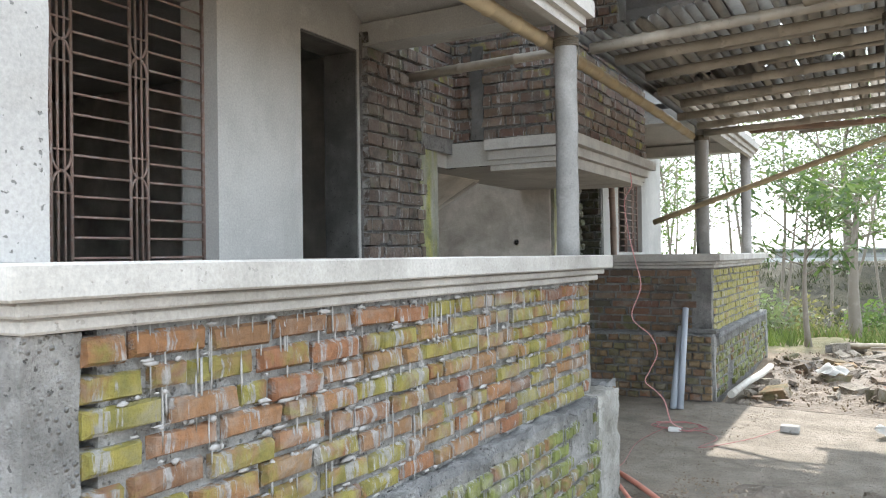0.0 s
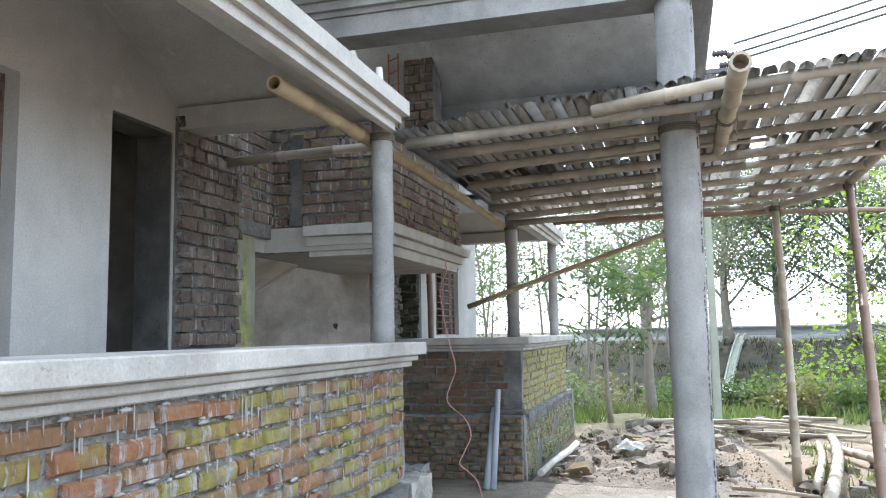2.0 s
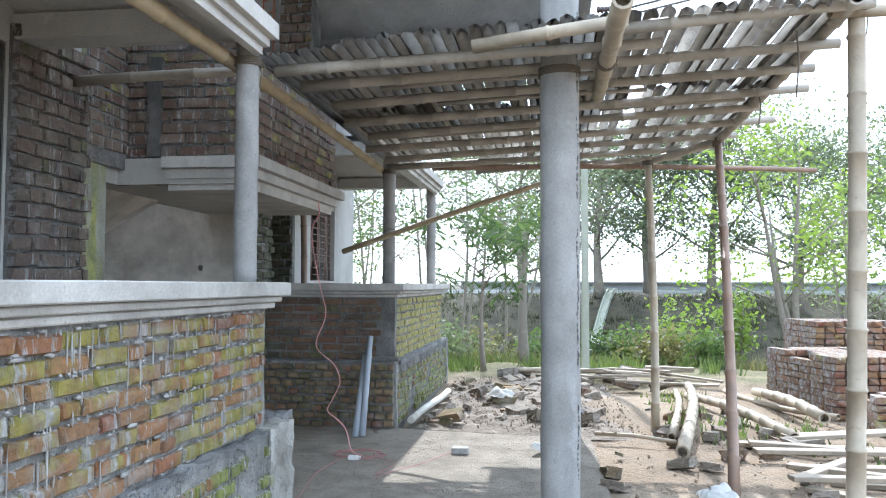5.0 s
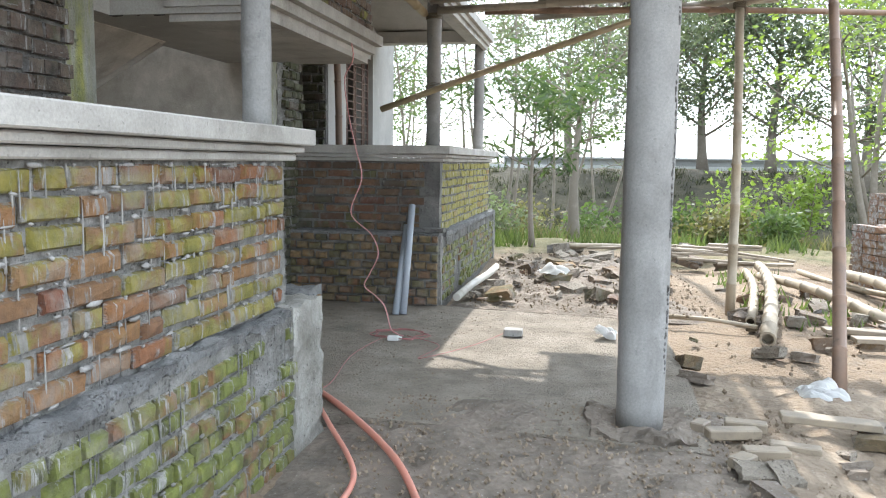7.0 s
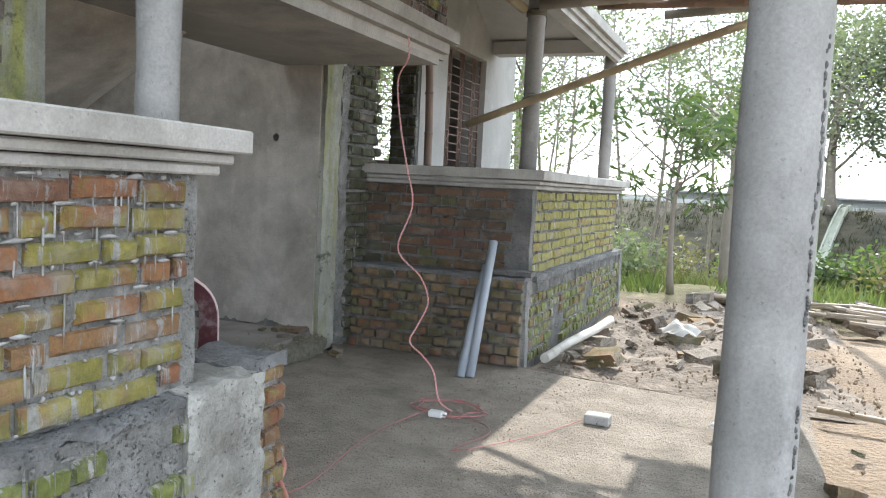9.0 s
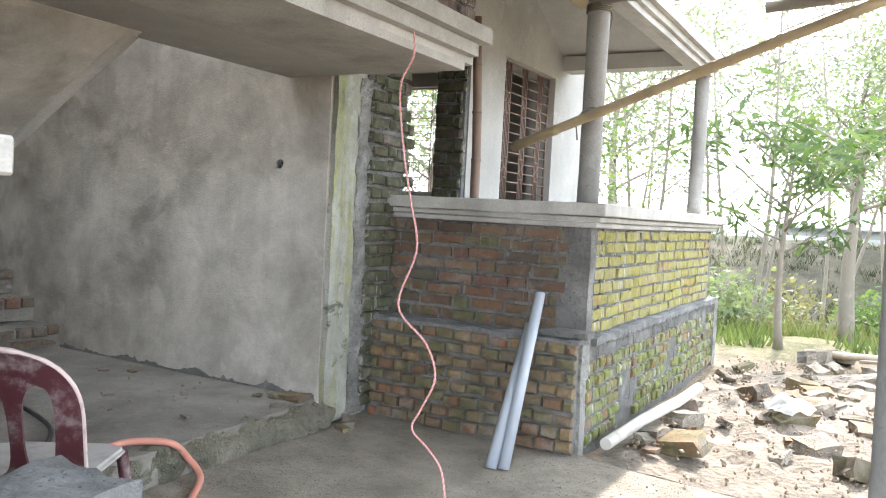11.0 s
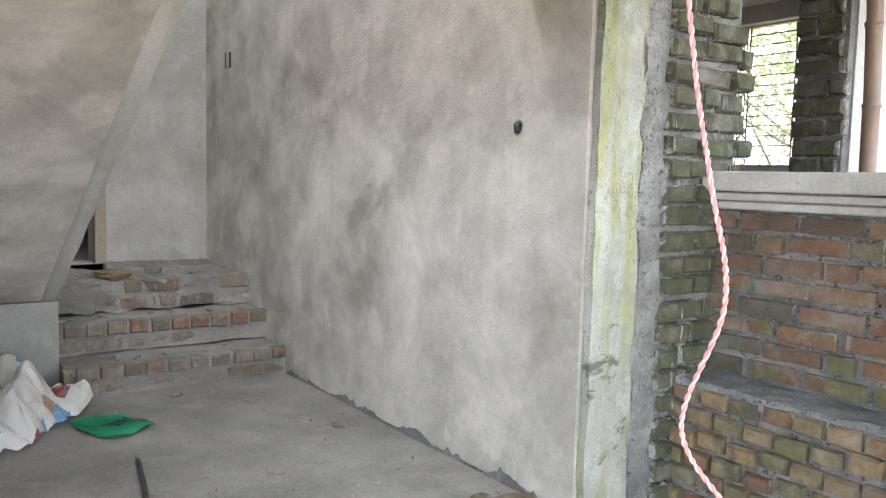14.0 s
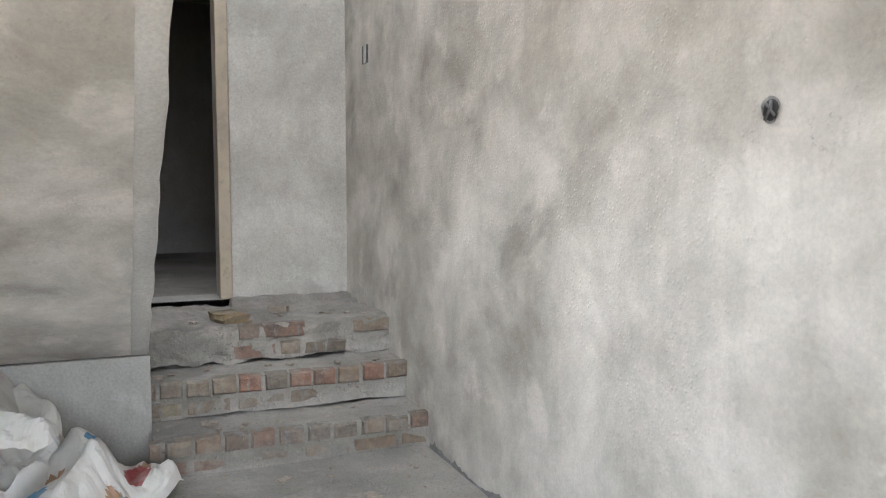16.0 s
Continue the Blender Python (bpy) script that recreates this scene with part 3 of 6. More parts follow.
def smears(parent, start, way, length, z0, z1, n, seed, material, pitch=0.082, drips=0.4, out=0.012, thick=1.0):
    """Lumps of mortar squeezed out of the joints, and runs that dripped down the face."""
    r = random.Random(seed)
    wx, wy = way
    bm = bmesh.new()
    rows = max(1, round((z1 - z0) / pitch))
    ph = (z1 - z0) / rows
    for _ in range(n):
        u = r.uniform(0.01, length - 0.01)
        if r.random() < drips:
            h = r.uniform(0.02, 0.11)
            z, w, d = r.uniform(z0 + h, z1) - h * 0.5, r.uniform(0.0015, 0.0045), 0.0025 * thick
            if r.random() < 0.5:
                z = z1 - h * r.uniform(0.6, 1.6)
        else:
            z, w, h, d = z0 + r.randint(0, rows) * ph + r.uniform(-0.008, 0.008), r.choice((0.006, 0.01, 0.014, 0.03)) * r.uniform(0.7, 1.3), r.uniform(0.003, 0.009), 0.005 * thick
        z = min(max(z, z0 + 0.01), z1 - 0.01)
        vs = []
        for c in ICO_V:
            k = 1 + 0.9 * noise.noise(Vector((c.x * 1.3 + u * 40, c.y * 1.3 + z * 40, c.z * 1.3)))
            q = u + c.x * w * k
            o = out + c.y * d
            vs.append(bm.verts.new((start[0] + wx * q + wy * o, start[1] + wy * q - wx * o, z + c.z * h * k)))
        for f in ICO_F:
            bm.faces.new([vs[i] for i in f]).smooth = True
    bmesh.ops.recalc_face_normals(bm, faces=bm.faces[:])
    ob = part("mortar_smear", bm, material, parent, "squeezed mortar and white cement runs")
    return tagged(ob, "", "", "", "stuff")
# ---- ground ----
def ground_height(x, y):
    z = 0.0
    z += -0.9 * max(0.0, min(1.0, (y - 15.5) / 5.0)) - 0.2 * max(0.0, min(1.0, (y - 19) / 5.0))
    k = max(0.0, min(1.0, (y - 25.5) / 8.0))
    z += 2.2 * k * k * (3 - 2 * k)
    z += 0.1 * noise.noise(Vector((x * 0.5, y * 0.5, 0))) * (1 if y > 9 else 0.25)
    if -3.4 < x < 0.5 and 5.0 < y < 9.0:
        z = min(z, -0.03)
    z += 0.03 * noise.noise(Vector((x * 2.2, y * 2.2, 3)))
    return z - 0.05


bm = bmesh.new()
xs = [-900, -300, -120, -60, -35] + [-24 + i for i in range(13)] + [-11 + 0.25 * i for i in range(85)] + [11 + i for i in range(15)] + [32, 50, 80, 150, 400, 900]
ys = [-900, -300, -100, -40, -15, -6] + [-3 + 0.25 * i for i in range(80)] + [17.5 + 0.75 * i for i in range(30)] + [44, 60, 100, 250, 900]
gv = [[bm.verts.new((x, y, ground_height(x, y))) for x in xs] for y in ys]
for a, b in zip(gv, gv[1:]):
    for i in range(len(xs) - 1):
        bm.faces.new((a[i], a[i + 1], b[i + 1], b[i])).smooth = True
structure("ground", bm, M_SOIL, "dry trodden soil running into rough grass", "ground")

# concrete pad of the porch, worn edge
bm = bmesh.new()
slab(bm, [(-3.3, 5.72), (-2.2, 5.65), (-1.7, 5.66), (-0.9, 5.61), (-0.45, 5.58), (0.12, 5.5), (0.16, 6.65), (0.12, 8.55), (-1.05, 8.7), (-1.85, 8.85), (-3.3, 9.0)], -0.2, 0.0)
eroded(bm, 5, 0.012, 3)
structure("pavement", bm, M_PAD, "dusty grey concrete pad under the porch", "pavement")

# ---- building: walls, slabs, roofs ----
FLOOR = 0.68   # inside floor
bm = bmesh.new()
wall_x(bm, -3.45, -3.2, 1.9, 5.92, -0.2, 3.9, [(2.37, 3.755, 1.36, 2.75), (4.405, 4.96, FLOOR, 2.745)])
structure("wall_east_1", bm, M_WALL, "pale grey cement plaster wall behind the veranda", "wall")
bm = bmesh.new()
wall_x(bm, -3.49, -3.24, 8.58, 12.63, -0.2, 3.9, [(9.14, 10.07, FLOOR, 2.74), (10.69, 11.81, 1.46, 2.68)])
structure("wall_east_2", bm, M_WALL, "pale cement plaster wall with window and rough opening", "wall")
bm = bmesh.new()
wall_y(bm, 8.33, 8.58, -7.15, -3.24, -0.2, 5.6)
structure("wall_stair_right", bm, M_PLASTER, "blotchy grey cement plaster stair wall", "wall")
bm = bmesh.new()
wall_y(bm, 5.67, 5.92, -7.15, -3.45, -0.2, 5.2)
structure("wall_stair_left", bm, M_PLASTER, "grey cement plaster stair wall", "wall")
bm = bmesh.new()
wall_x(bm, -7.4, -7.15, 1.3, 13.0, -0.2, 5.2, [(6.66, 7.55, 0.72, 2.82)])
structure("wall_back", bm, M_BACK, "grey plaster wall with dark doorway at the stair head", "wall")
bm = bmesh.new()
wall_y(bm, 12.63, 12.88, -7.15, -3.24, -0.2, 3.9, [(-5.95, -4.8, 1.56, 2.8)])
structure("wall_north", bm, M_WALL, "cement plaster end wall with a grilled window", "wall")
bm = bmesh.new()
wall_y(bm, 1.65, 1.9, -7.15, -3.2, -0.2, 3.9)
structure("wall_south", bm, M_WALL, "cement plaster end wall", "wall")
bm = bmesh.new()
wall_x(bm, -10.9, -10.65, 5.0, 9.0, 0.4, 3.2)
box(bm, -10.65, -7.4, 4.75, 5.0, 0.4, 3.2)
box(bm, -10.65, -7.4, 9.0, 9.25, 0.4, 3.2)
structure("wall_back_room", bm, M_PLASTER_SHADED, "plaster walls behind the stair, coloured dark for the room's shade", "wall")
bm = bmesh.new()
box(bm, -10.9, -7.4, 4.75, 9.25, 3.2, 3.35)
structure("ceiling_back_room", bm, M_CEIL, "unlit concrete ceiling", "ceiling")
bm = bmesh.new()
box(bm, -10.9, -7.15, 4.75, 9.25, 0.5, 0.716)
structure("floor_back_room", bm, M_SCREED, "dusty cement floor behind the doorway", "floor")
bm = bmesh.new()
box(bm, -7.15, -1.88, 1.9, 5.3, 0.3, FLOOR)
box(bm, -7.15, -3.24, 5.3, 5.67, 0.3, FLOOR)
structure("floor_veranda_1", bm, M_SCREED, "dusty cement veranda floor", "floor")
bm = bmesh.new()
box(bm, -7.15, -3.24, 8.58, 12.63, 0.3, FLOOR)
box(bm, -3.24, -1.92, 9.05, 12.6, 0.3, FLOOR)
structure("floor_veranda_2", bm, M_SCREED, "dusty cement veranda floor", "floor")
bm = bmesh.new()
box(bm, -7.15, -3.45, 1.9, 5.67, 2.95, 3.1)
box(bm, -7.15, -3.49, 8.58, 12.63, 2.95, 3.1)
# unseen cover over the stairwell's back half, added to cut light from above
box(bm, -7.15, -5.1, 5.92, 8.33, 5.05, 5.2)
structure("ceiling", bm, M_CEIL, "grey concrete room ceilings and an added stairwell cover", "ceiling")

# lobby floor with a worn front edge
bm = bmesh.new()
slab(bm, [(-7.15, 5.92), (-3.22, 5.92), (-3.2, 6.4), (-3.17, 7.0), (-3.2, 7.6), (-3.23, 8.0), (-3.26, 8.33), (-7.15, 8.33)], -0.15, 0.165)
eroded(bm, 6, 0.01, 5)
structure("floor_lobby", bm, M_SCREED, "dusty grey cement floor of the stair lobby", "floor")
bm = bmesh.new()
box(bm, -3.26, -3.165, 5.92, 8.4, -0.05, 0.15)
eroded(bm, 16, 0.045, 71, 8.0, 0.035)
structure("trim_lobby_edge", bm, M_EDGE, "worn earthy edge of the lobby floor", "edge")
# slab over the lobby, running out as the bay's floor
bm = bmesh.new()
slab(bm, [(-2.255, 6.12), (-2.255, 8.24), (-3.2, 8.33), (-3.56, 8.33), (-3.56, 7.08), (-3.56, 5.92), (-3.2, 5.92), (-3.2, 6.12)], 2.1, 2.28)
structure("ceiling_lobby", bm, M_CEIL, "stained concrete slab over the lobby", "ceiling")
# stair flight seen from below
bm = bmesh.new()
pr = [(-3.42, 2.095), (-6.0, 0.64), (-6.2, 0.66), (-6.2, 0.9), (-3.56, 2.4), (-3.42, 2.4)]
lo = [bm.verts.new((x, 5.93, z)) for x, z in pr]
hi = [bm.verts.new((x, 7.09 + 0.008 * (x + 6.2), z)) for x, z in pr]
bm.faces.new(lo)
bm.faces.new(hi[::-1])
for i in range(len(pr)):
    j = (i + 1) % len(pr)
    bm.faces.new((lo[j], lo[i], hi[i], hi[j]))
bmesh.ops.recalc_face_normals(bm, faces=bm.faces[:])
flight = structure("stair_flight", bm, M_PLASTER, "sloping plastered underside of the upper stair flight", "stairs")
for i in range(9):
    x = -6.2 + i * 0.3
    part("step", soft_box(x, x + 0.298, 5.94, 7.085, 0.86 + i * 0.167, 0.94 + (i + 1) * 0.167, 0.005), M_SCREED, flight)
# plinth under the flight, its shade also in the plaster colour
bm = bmesh.new()
box(bm, -7.15, -5.92, 5.93, 7.1, 0.165, 0.66)
structure("stair_plinth", bm, M_PLASTER_SHADED, "plastered plinth below the stair flight", "plinth")

bm = bmesh.new()
lip = [[bm.verts.new((-3.43 - 2.57 * i / 24 + dx, y + 0.02 * (1 - i / 24), 2.089 - 1.45 * i / 24 + dz)) for dx, y, dz in ((0.0, 7.02, 0.004), (-0.006, 7.03, -0.012), (-0.006, 7.09, -0.016), (0.0, 7.096, 0.01))] for i in range(25)]
for a, b in zip(lip, lip[1:]):
    for k in range(3):
        bm.faces.new((a[k], a[k + 1], b[k + 1], b[k])).smooth = True
eroded(bm, 2, 0.008, 77, 9.0)
structure("trim_stair_lip", bm, M_CEIL, "rough brown plaster lip along the stair's edge", "plaster edge", True)

# the three brick steps
steps = thing("brick_steps", "three unfinished brick steps with cement-dusted treads", "steps", "", "structure")
for i, (x, z0, z1) in enumerate(((-5.69, 0.165, 0.335), (-5.99, 0.335, 0.52), (-6.26, 0.52, 0.705))):
    bm = bmesh.new()
    box(bm, -7.25, x - 0.035, 7.095, 8.36, z0 if i else 0.1, z1 - 0.012)
    eroded(bm, 12, 0.028 if i == 2 else 0.01, i, 8.0, 0.04)
    part("step", bm, M_SCREED, steps)
    if i < 2:
        lay_bricks(steps, (x - 0.03, 7.08), (0, 1), 1.25, z0, z0 + (z1 - z0) * 0.48, M_BRICK_STEP, "english", 0.09, lambda u, z: noise.noise(Vector((u * 2.3, i * 3.0, 1))) > 0.1, -0.004, 31 + i)
        lay_bricks(steps, (x - 0.02, 7.08), (0, 1), 1.25, z0 + (z1 - z0) * 0.48, z1, M_BRICK_STEP, "header", 0.09, None, 0.012, 41 + i)
    else:
        lay_bricks(steps, (x - 0.03, 7.08), (0, 1), 1.25, z0, z1, M_BRICK_STEP, "flemish", 0.095, lambda u, z: u < 0.4 or noise.noise(Vector((u * 3, z * 9, 4))) > 0.25, 0.002, 51)
bm = bmesh.new()
box(bm, -7.16, -7.06, 7.6, 8.34, 0.6, 0.725)
eroded(bm, 8, 0.014, 58, 8.0, 0.05)
structure("trim_landing_fillet", bm, M_SCREED, "mortar droppings along the foot of the landing wall", "mortar")
# door frame at the stair head
bm = soft_box(-7.22, -7.12, 7.54, 7.615, 0.72, 2.9, 0.008)
df = thing("door_frame", "pale bare timber door frame post at the dark doorway", "door frame")
part("jamb", bm, M_PLANK, df)
part("jamb", soft_box(-7.22, -7.12, 6.58, 6.67, 0.72, 2.9, 0.008), M_PLANK, df)
part("head", soft_box(-7.22, -7.12, 6.67, 7.54, 2.81, 2.9, 0.008), M_PLANK, df)

# end of the stair wall, mossy plaster, and rough brick jambs
bm = bmesh.new()
box(bm, -3.236, -3.2, 8.345, 8.57, 0.02, 2.14)
eroded(bm, 12, 0.01, 9, 5.0, 0.06)
structure("trim_wall_end", bm, M_MOSSY, "moss-streaked plaster end of the stair wall", "wall end")
bm = bmesh.new()
box(bm, -3.2, -3.165, 5.66, 5.92, 0.05, 3.1)
eroded(bm, 6, 0.006, 11)
structure("trim_wall_end_left", bm, M_MOSSY, "mossy plaster strip beside the brick jamb", "wall end")
bm = bmesh.new()
box(bm, -3.24, -3.2, 8.57, 8.7, 0.02, 2.14)
eroded(bm, 14, 0.03, 10, 7.0, 0.04)
structure("trim_wall_end_mortar", bm, M_MORTAR, "rough mortar edge between the mossy plaster and the bricks", "wall end")
jamb = structure("jamb_right", soft_box(-3.236, -3.21, 8.69, 9.13, 0.02, 2.95, 0.004), M_MORTAR, "rough sooty brick jamb with mortar squeezed out", "wall")
lay_bricks(jamb, (-3.2, 8.69), (0, 1), 0.44, 0.05, 2.9, M_BRICK_JAMB, "flemish", 0.09, None, 0.034, 61, 0.008, 0.06)
smears(jamb, (-3.2, 8.69), (0, 1), 0.44, 0.05, 2.9, 140, 106, M_MORTAR, 0.09, 0.5, 0.02, 1.2)
jamb = structure("jamb_left", soft_box(-3.2, -3.175, 4.98, 5.66, 0.7, 2.86, 0.004), M_MORTAR_DARK, "rough sooty brick jamb beside the doorway", "wall")
lay_bricks(jamb, (-3.165, 4.98), (0, 1), 0.68, 0.7, 2.86, M_BRICK_JAMB_LEFT, "english", 0.09, None, 0.034, 62, 0.008, 0.03)
smears(jamb, (-3.165, 4.98), (0, 1), 0.68, 0.72, 2.72, 180, 107, M_MORTAR, 0.09, 0.4, 0.02, 1.2)
jamb = structure("jamb_opening", soft_box(-3.5, -3.25, 10.02, 10.068, FLOOR, 2.74, 0.004), M_MORTAR_DARK, "broken brick edge of the rough opening", "wall")
lay_bricks(jamb, (-3.5, 10.01), (1, 0), 0.25, FLOOR, 2.74, M_BRICK_JAMB, "flemish", 0.094, None, 0.03, 63, 0.008, 0.03)


# thin near-black lining on the doorway's far reveal and head
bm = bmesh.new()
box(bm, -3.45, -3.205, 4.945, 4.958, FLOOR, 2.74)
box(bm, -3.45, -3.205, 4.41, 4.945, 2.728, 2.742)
structure("trim_door_reveal", bm, M_MORTAR_BLACKISH, "dark unplastered reveal of the doorway", "reveal")

# ---- parapets with plinths ----
def coping(name, rect, sides, label):
    bm = bmesh.new()
    cornice(bm, rect, [(1.285, 1.318, 0.035), (1.321, 1.352, 0.065), (1.355, 1.43, 0.105)], sides)
    bmesh.ops.bevel(bm, geom=bm.edges[:], offset=0.006, segments=1, affect="EDGES")
    eroded(bm, 7, 0.003, 2)
    return structure(name, bm, M_COPING, label, "coping")


def parapet_body(name, boxes, label, mat=None):
    bm = bmesh.new()
    for b in boxes:
        box(bm, *b)
    return structure(name, bm, mat or M_MORTAR, label, "parapet")


p1 = parapet_body("parapet_1", [(-2.08, -1.83, 2.0, 5.26, 0.62, 1.285)], "orange brick parapet with yellow moss and cement drips")
lay_bricks(p1, (-1.83, 1.95), (0, 1), 3.29, 0.635, 1.275, M_BRICK_FRONT, "flemish", 0.082, None, 0.028, 1, 0.009)
smears(p1, (-1.83, 2.02), (0, 1), 3.24, 0.635, 1.28, 420, 101, M_RUN, 0.08, 0.36, 0.02, 1.2)
bm = bmesh.new()
box(bm, -2.1, -1.822, 1.82, 1.95, 0.62, 1.285)
box(bm, -2.09, -1.835, 5.24, 5.32, 0.62, 1.285)
eroded(bm, 6, 0.012, 4, 5.0)
structure("trim_parapet_posts", bm, M_MORTAR, "rough cement corner posts of the parapet", "post")
bm = bmesh.new()
box(bm, -3.2, -2.05, 1.86, 2.08, 0.62, 1.285)
structure("parapet_1_return", bm, M_MORTAR, "cement-faced return of the brick parapet", "parapet")
coping("coping_1", (-2.08, -1.83, 1.84, 5.345), (1, 1, 1, 1), "pale cast cement coping with stepped moulding")
coping("coping_1_return", (-3.2, -2.19, 1.84, 2.09), (0, 0, 1, 1), "pale cast cement coping with stepped moulding")

# peeled strip along the foot of the stair wall
bm = bmesh.new()
n = 120
top = [bm.verts.new((-3.26 - 2.42 * i / n, 8.326, 0.165 + max(0.012, 0.022 + 0.07 * noise.noise(Vector((i * 0.09, 2, 0))) + 0.03 * noise.noise(Vector((i * 0.5, 5, 0)))))) for i in range(n + 1)]
low = [bm.verts.new((-3.26 - 2.42 * i / n, 8.322, 0.15)) for i in range(n + 1)]
for i in range(n):
    bm.faces.new((low[i], top[i], top[i + 1], low[i + 1]))
structure("trim_peeled_strip", bm, M_MORTAR_DARK, "dark strip where plaster has broken off at the floor", "plaster")
pl1 = parapet_body("plinth_1", [(-2.15, -1.765, 1.65, 5.4, -0.25, 0.60)], "mossy brick plinth smeared with cement")
lay_bricks(pl1, (-1.765, 1.66), (0, 1), 3.56, -0.08, 0.56, M_BRICK_PLINTH, "header", 0.082, lambda u, z: noise.noise(Vector((u * 1.7, z * 3, 5))) > 0.5, 0.024, 2, 0.008)
smears(pl1, (-1.765, 1.66), (0, 1), 3.56, -0.08, 0.58, 220, 102, M_MORTAR, 0.082, 0.3, 0.02, 1.3)
bm = bmesh.new()
box(bm, -2.05, -1.755, 1.65, 5.25, 0.595, 0.628)
eroded(bm, 12, 0.024, 8, 9.0, 0.05)
structure("trim_plinth_ledge", bm, M_LEDGE, "crumbly grey cement ledge on the plinth", "ledge")
bm = bmesh.new()
box(bm, -2.15, -1.745, 5.2, 5.58, -0.25, 0.63)
eroded(bm, 12, 0.018, 12, 8.0, 0.025)
structure("trim_plinth_post", bm, M_POST, "rough cement post at the plinth's end", "post")
pe = parapet_body("plinth_1_end", [(-2.15, -1.875, 5.58, 5.85, -0.25, 0.60)], "stepped brick end of the plinth")
lay_bricks(pe, (-1.865, 5.58), (0, 1), 0.29, -0.05, 0.6, M_BRICK_FRONT, "english", 0.082, None, 0.02, 3, 0.005, 0.02)
bm = bmesh.new()
box(bm, -2.15, -1.86, 5.55, 5.87, 0.585, 0.635)
eroded(bm, 3, 0.024, 15, 8.0, 0.04)
structure("trim_plinth_cap", bm, M_LEDGE, "lumpy cement cap on the plinth end", "ledge")

p2 = parapet_body("parapet_2", [(-3.22, -1.84, 9.02, 9.25, 0.6, 1.285), (-2.06, -1.83, 9.25, 12.46, 0.6, 1.285)], "brick parapet, dark red flank and yellow moss front", M_MORTAR_DARK)
lay_bricks(p2, (-3.2, 9.02), (1, 0), 1.24, 0.65, 1.28, M_BRICK_SIDE, "flemish", 0.082, None, 0.018, 4, 0.006)
smears(p2, (-3.2, 9.02), (1, 0), 1.22, 0.65, 1.28, 170, 103, M_MORTAR, 0.079, 0.15, 0.01)
lay_bricks(p2, (-1.83, 9.1), (0, 1), 3.3, 0.65, 1.28, M_BRICK_YELLOW, "flemish", 0.082, None, 0.02, 5, 0.006)
smears(p2, (-1.83, 9.1), (0, 1), 3.3, 0.65, 1.28, 260, 104, M_RUN, 0.079, 0.3, 0.014)
bm = bmesh.new()
box(bm, -2.01, -1.818, 9.005, 9.1, 0.62, 1.285)
box(bm, -2.04, -1.822, 12.4, 12.48, 0.62, 1.285)
eroded(bm, 6, 0.01, 21, 5.0)
structure("trim_parapet_post_2", bm, M_MORTAR_DARK, "cement corner post of the brick parapet", "post")
coping("coping_2", (-2.06, -1.83, 9.265, 12.62), (1, 1, 0, 1), "pale cast cement coping with stepped moulding")
coping("coping_2_flank", (-3.2, -1.82, 9.02, 9.26), (0, 1, 1, 0), "pale cast cement coping with stepped moulding")
pl2 = parapet_body("plinth_2", [(-3.3, -1.79, 8.8, 9.3, -0.25, 0.62), (-2.08, -1.79, 9.3, 12.7, -0.25, 0.62)], "brown brick plinth with mossy cement-smeared front", M_MORTAR_DARK)
lay_bricks(pl2, (-3.17, 8.8), (1, 0), 1.38, 0.0, 0.63, M_BRICK_SIDE_LOW, "headers", 0.079, None, 0.036, 6, 0.009)
lay_bricks(pl2, (-1.79, 8.94), (0, 1), 3.7, 0.0, 0.6, M_BRICK_PLINTH, "header", 0.082, lambda u, z: noise.noise(Vector((u * 1.7, z * 3, 9))) > 0.35 or z > 0.53, 0.024, 7, 0.007)
smears(pl2, (-1.79, 8.94), (0, 1), 3.7, 0.0, 0.6, 220, 105, M_MORTAR, 0.082, 0.3, 0.02, 1.3)
bm = bmesh.new()
box(bm, -1.98, -1.77, 8.84, 8.96, -0.1, 0.62)
box(bm, -1.98, -1.76, 12.6, 12.74, -0.1, 0.64)
eroded(bm, 8, 0.012, 25, 5.0)
structure("trim_plinth_post_2", bm, M_MORTAR, "rough cement corner post of the plinth", "post")
bm = bmesh.new()
box(bm, -3.3, -1.79, 8.79, 9.03, 0.6, 0.645)
box(bm, -1.93, -1.76, 9.03, 12.65, 0.6, 0.645)
eroded(bm, 10, 0.016, 28, 9.0, 0.06)
structure("trim_plinth_ledge_2", bm, M_LEDGE, "crumbly grey cement ledge on the plinth", "ledge")

# ---- bay over the lobby ----
bm = bmesh.new()
box(bm, -3.2, -2.245, 6.16, 6.3, 2.28, 3.19)
box(bm, -2.385, -2.245, 6.3, 8.2, 2.28, 3.02)
box(bm, -3.2, -2.385, 8.08, 8.2, 2.28, 3.02)
bay = structure("bay_wall", bm, M_MORTAR_DARK, "unplastered brown brick balcony wall", "wall")
lay_bricks(bay, (-3.19, 6.16), (1, 0), 0.945, 2.29, 3.19, M_BRICK_BAY, "flemish", 0.082, None, 0.022, 8, 0.006)
smears(bay, (-3.19, 6.16), (1, 0), 0.93, 2.29, 3.19, 280, 108, M_MORTAR, 0.082, 0.1, 0.014, 1.6)
lay_bricks(bay, (-2.245, 6.17), (0, 1), 2.0, 2.29, 3.02, M_BRICK_BAY, "flemish", 0.082, None, 0.022, 9, 0.006, 0.03)
smears(bay, (-2.245, 6.17), (0, 1), 2.0, 2.29, 3.02, 220, 109, M_MORTAR, 0.082, 0.15, 0.014, 1.4)
bm = bmesh.new()
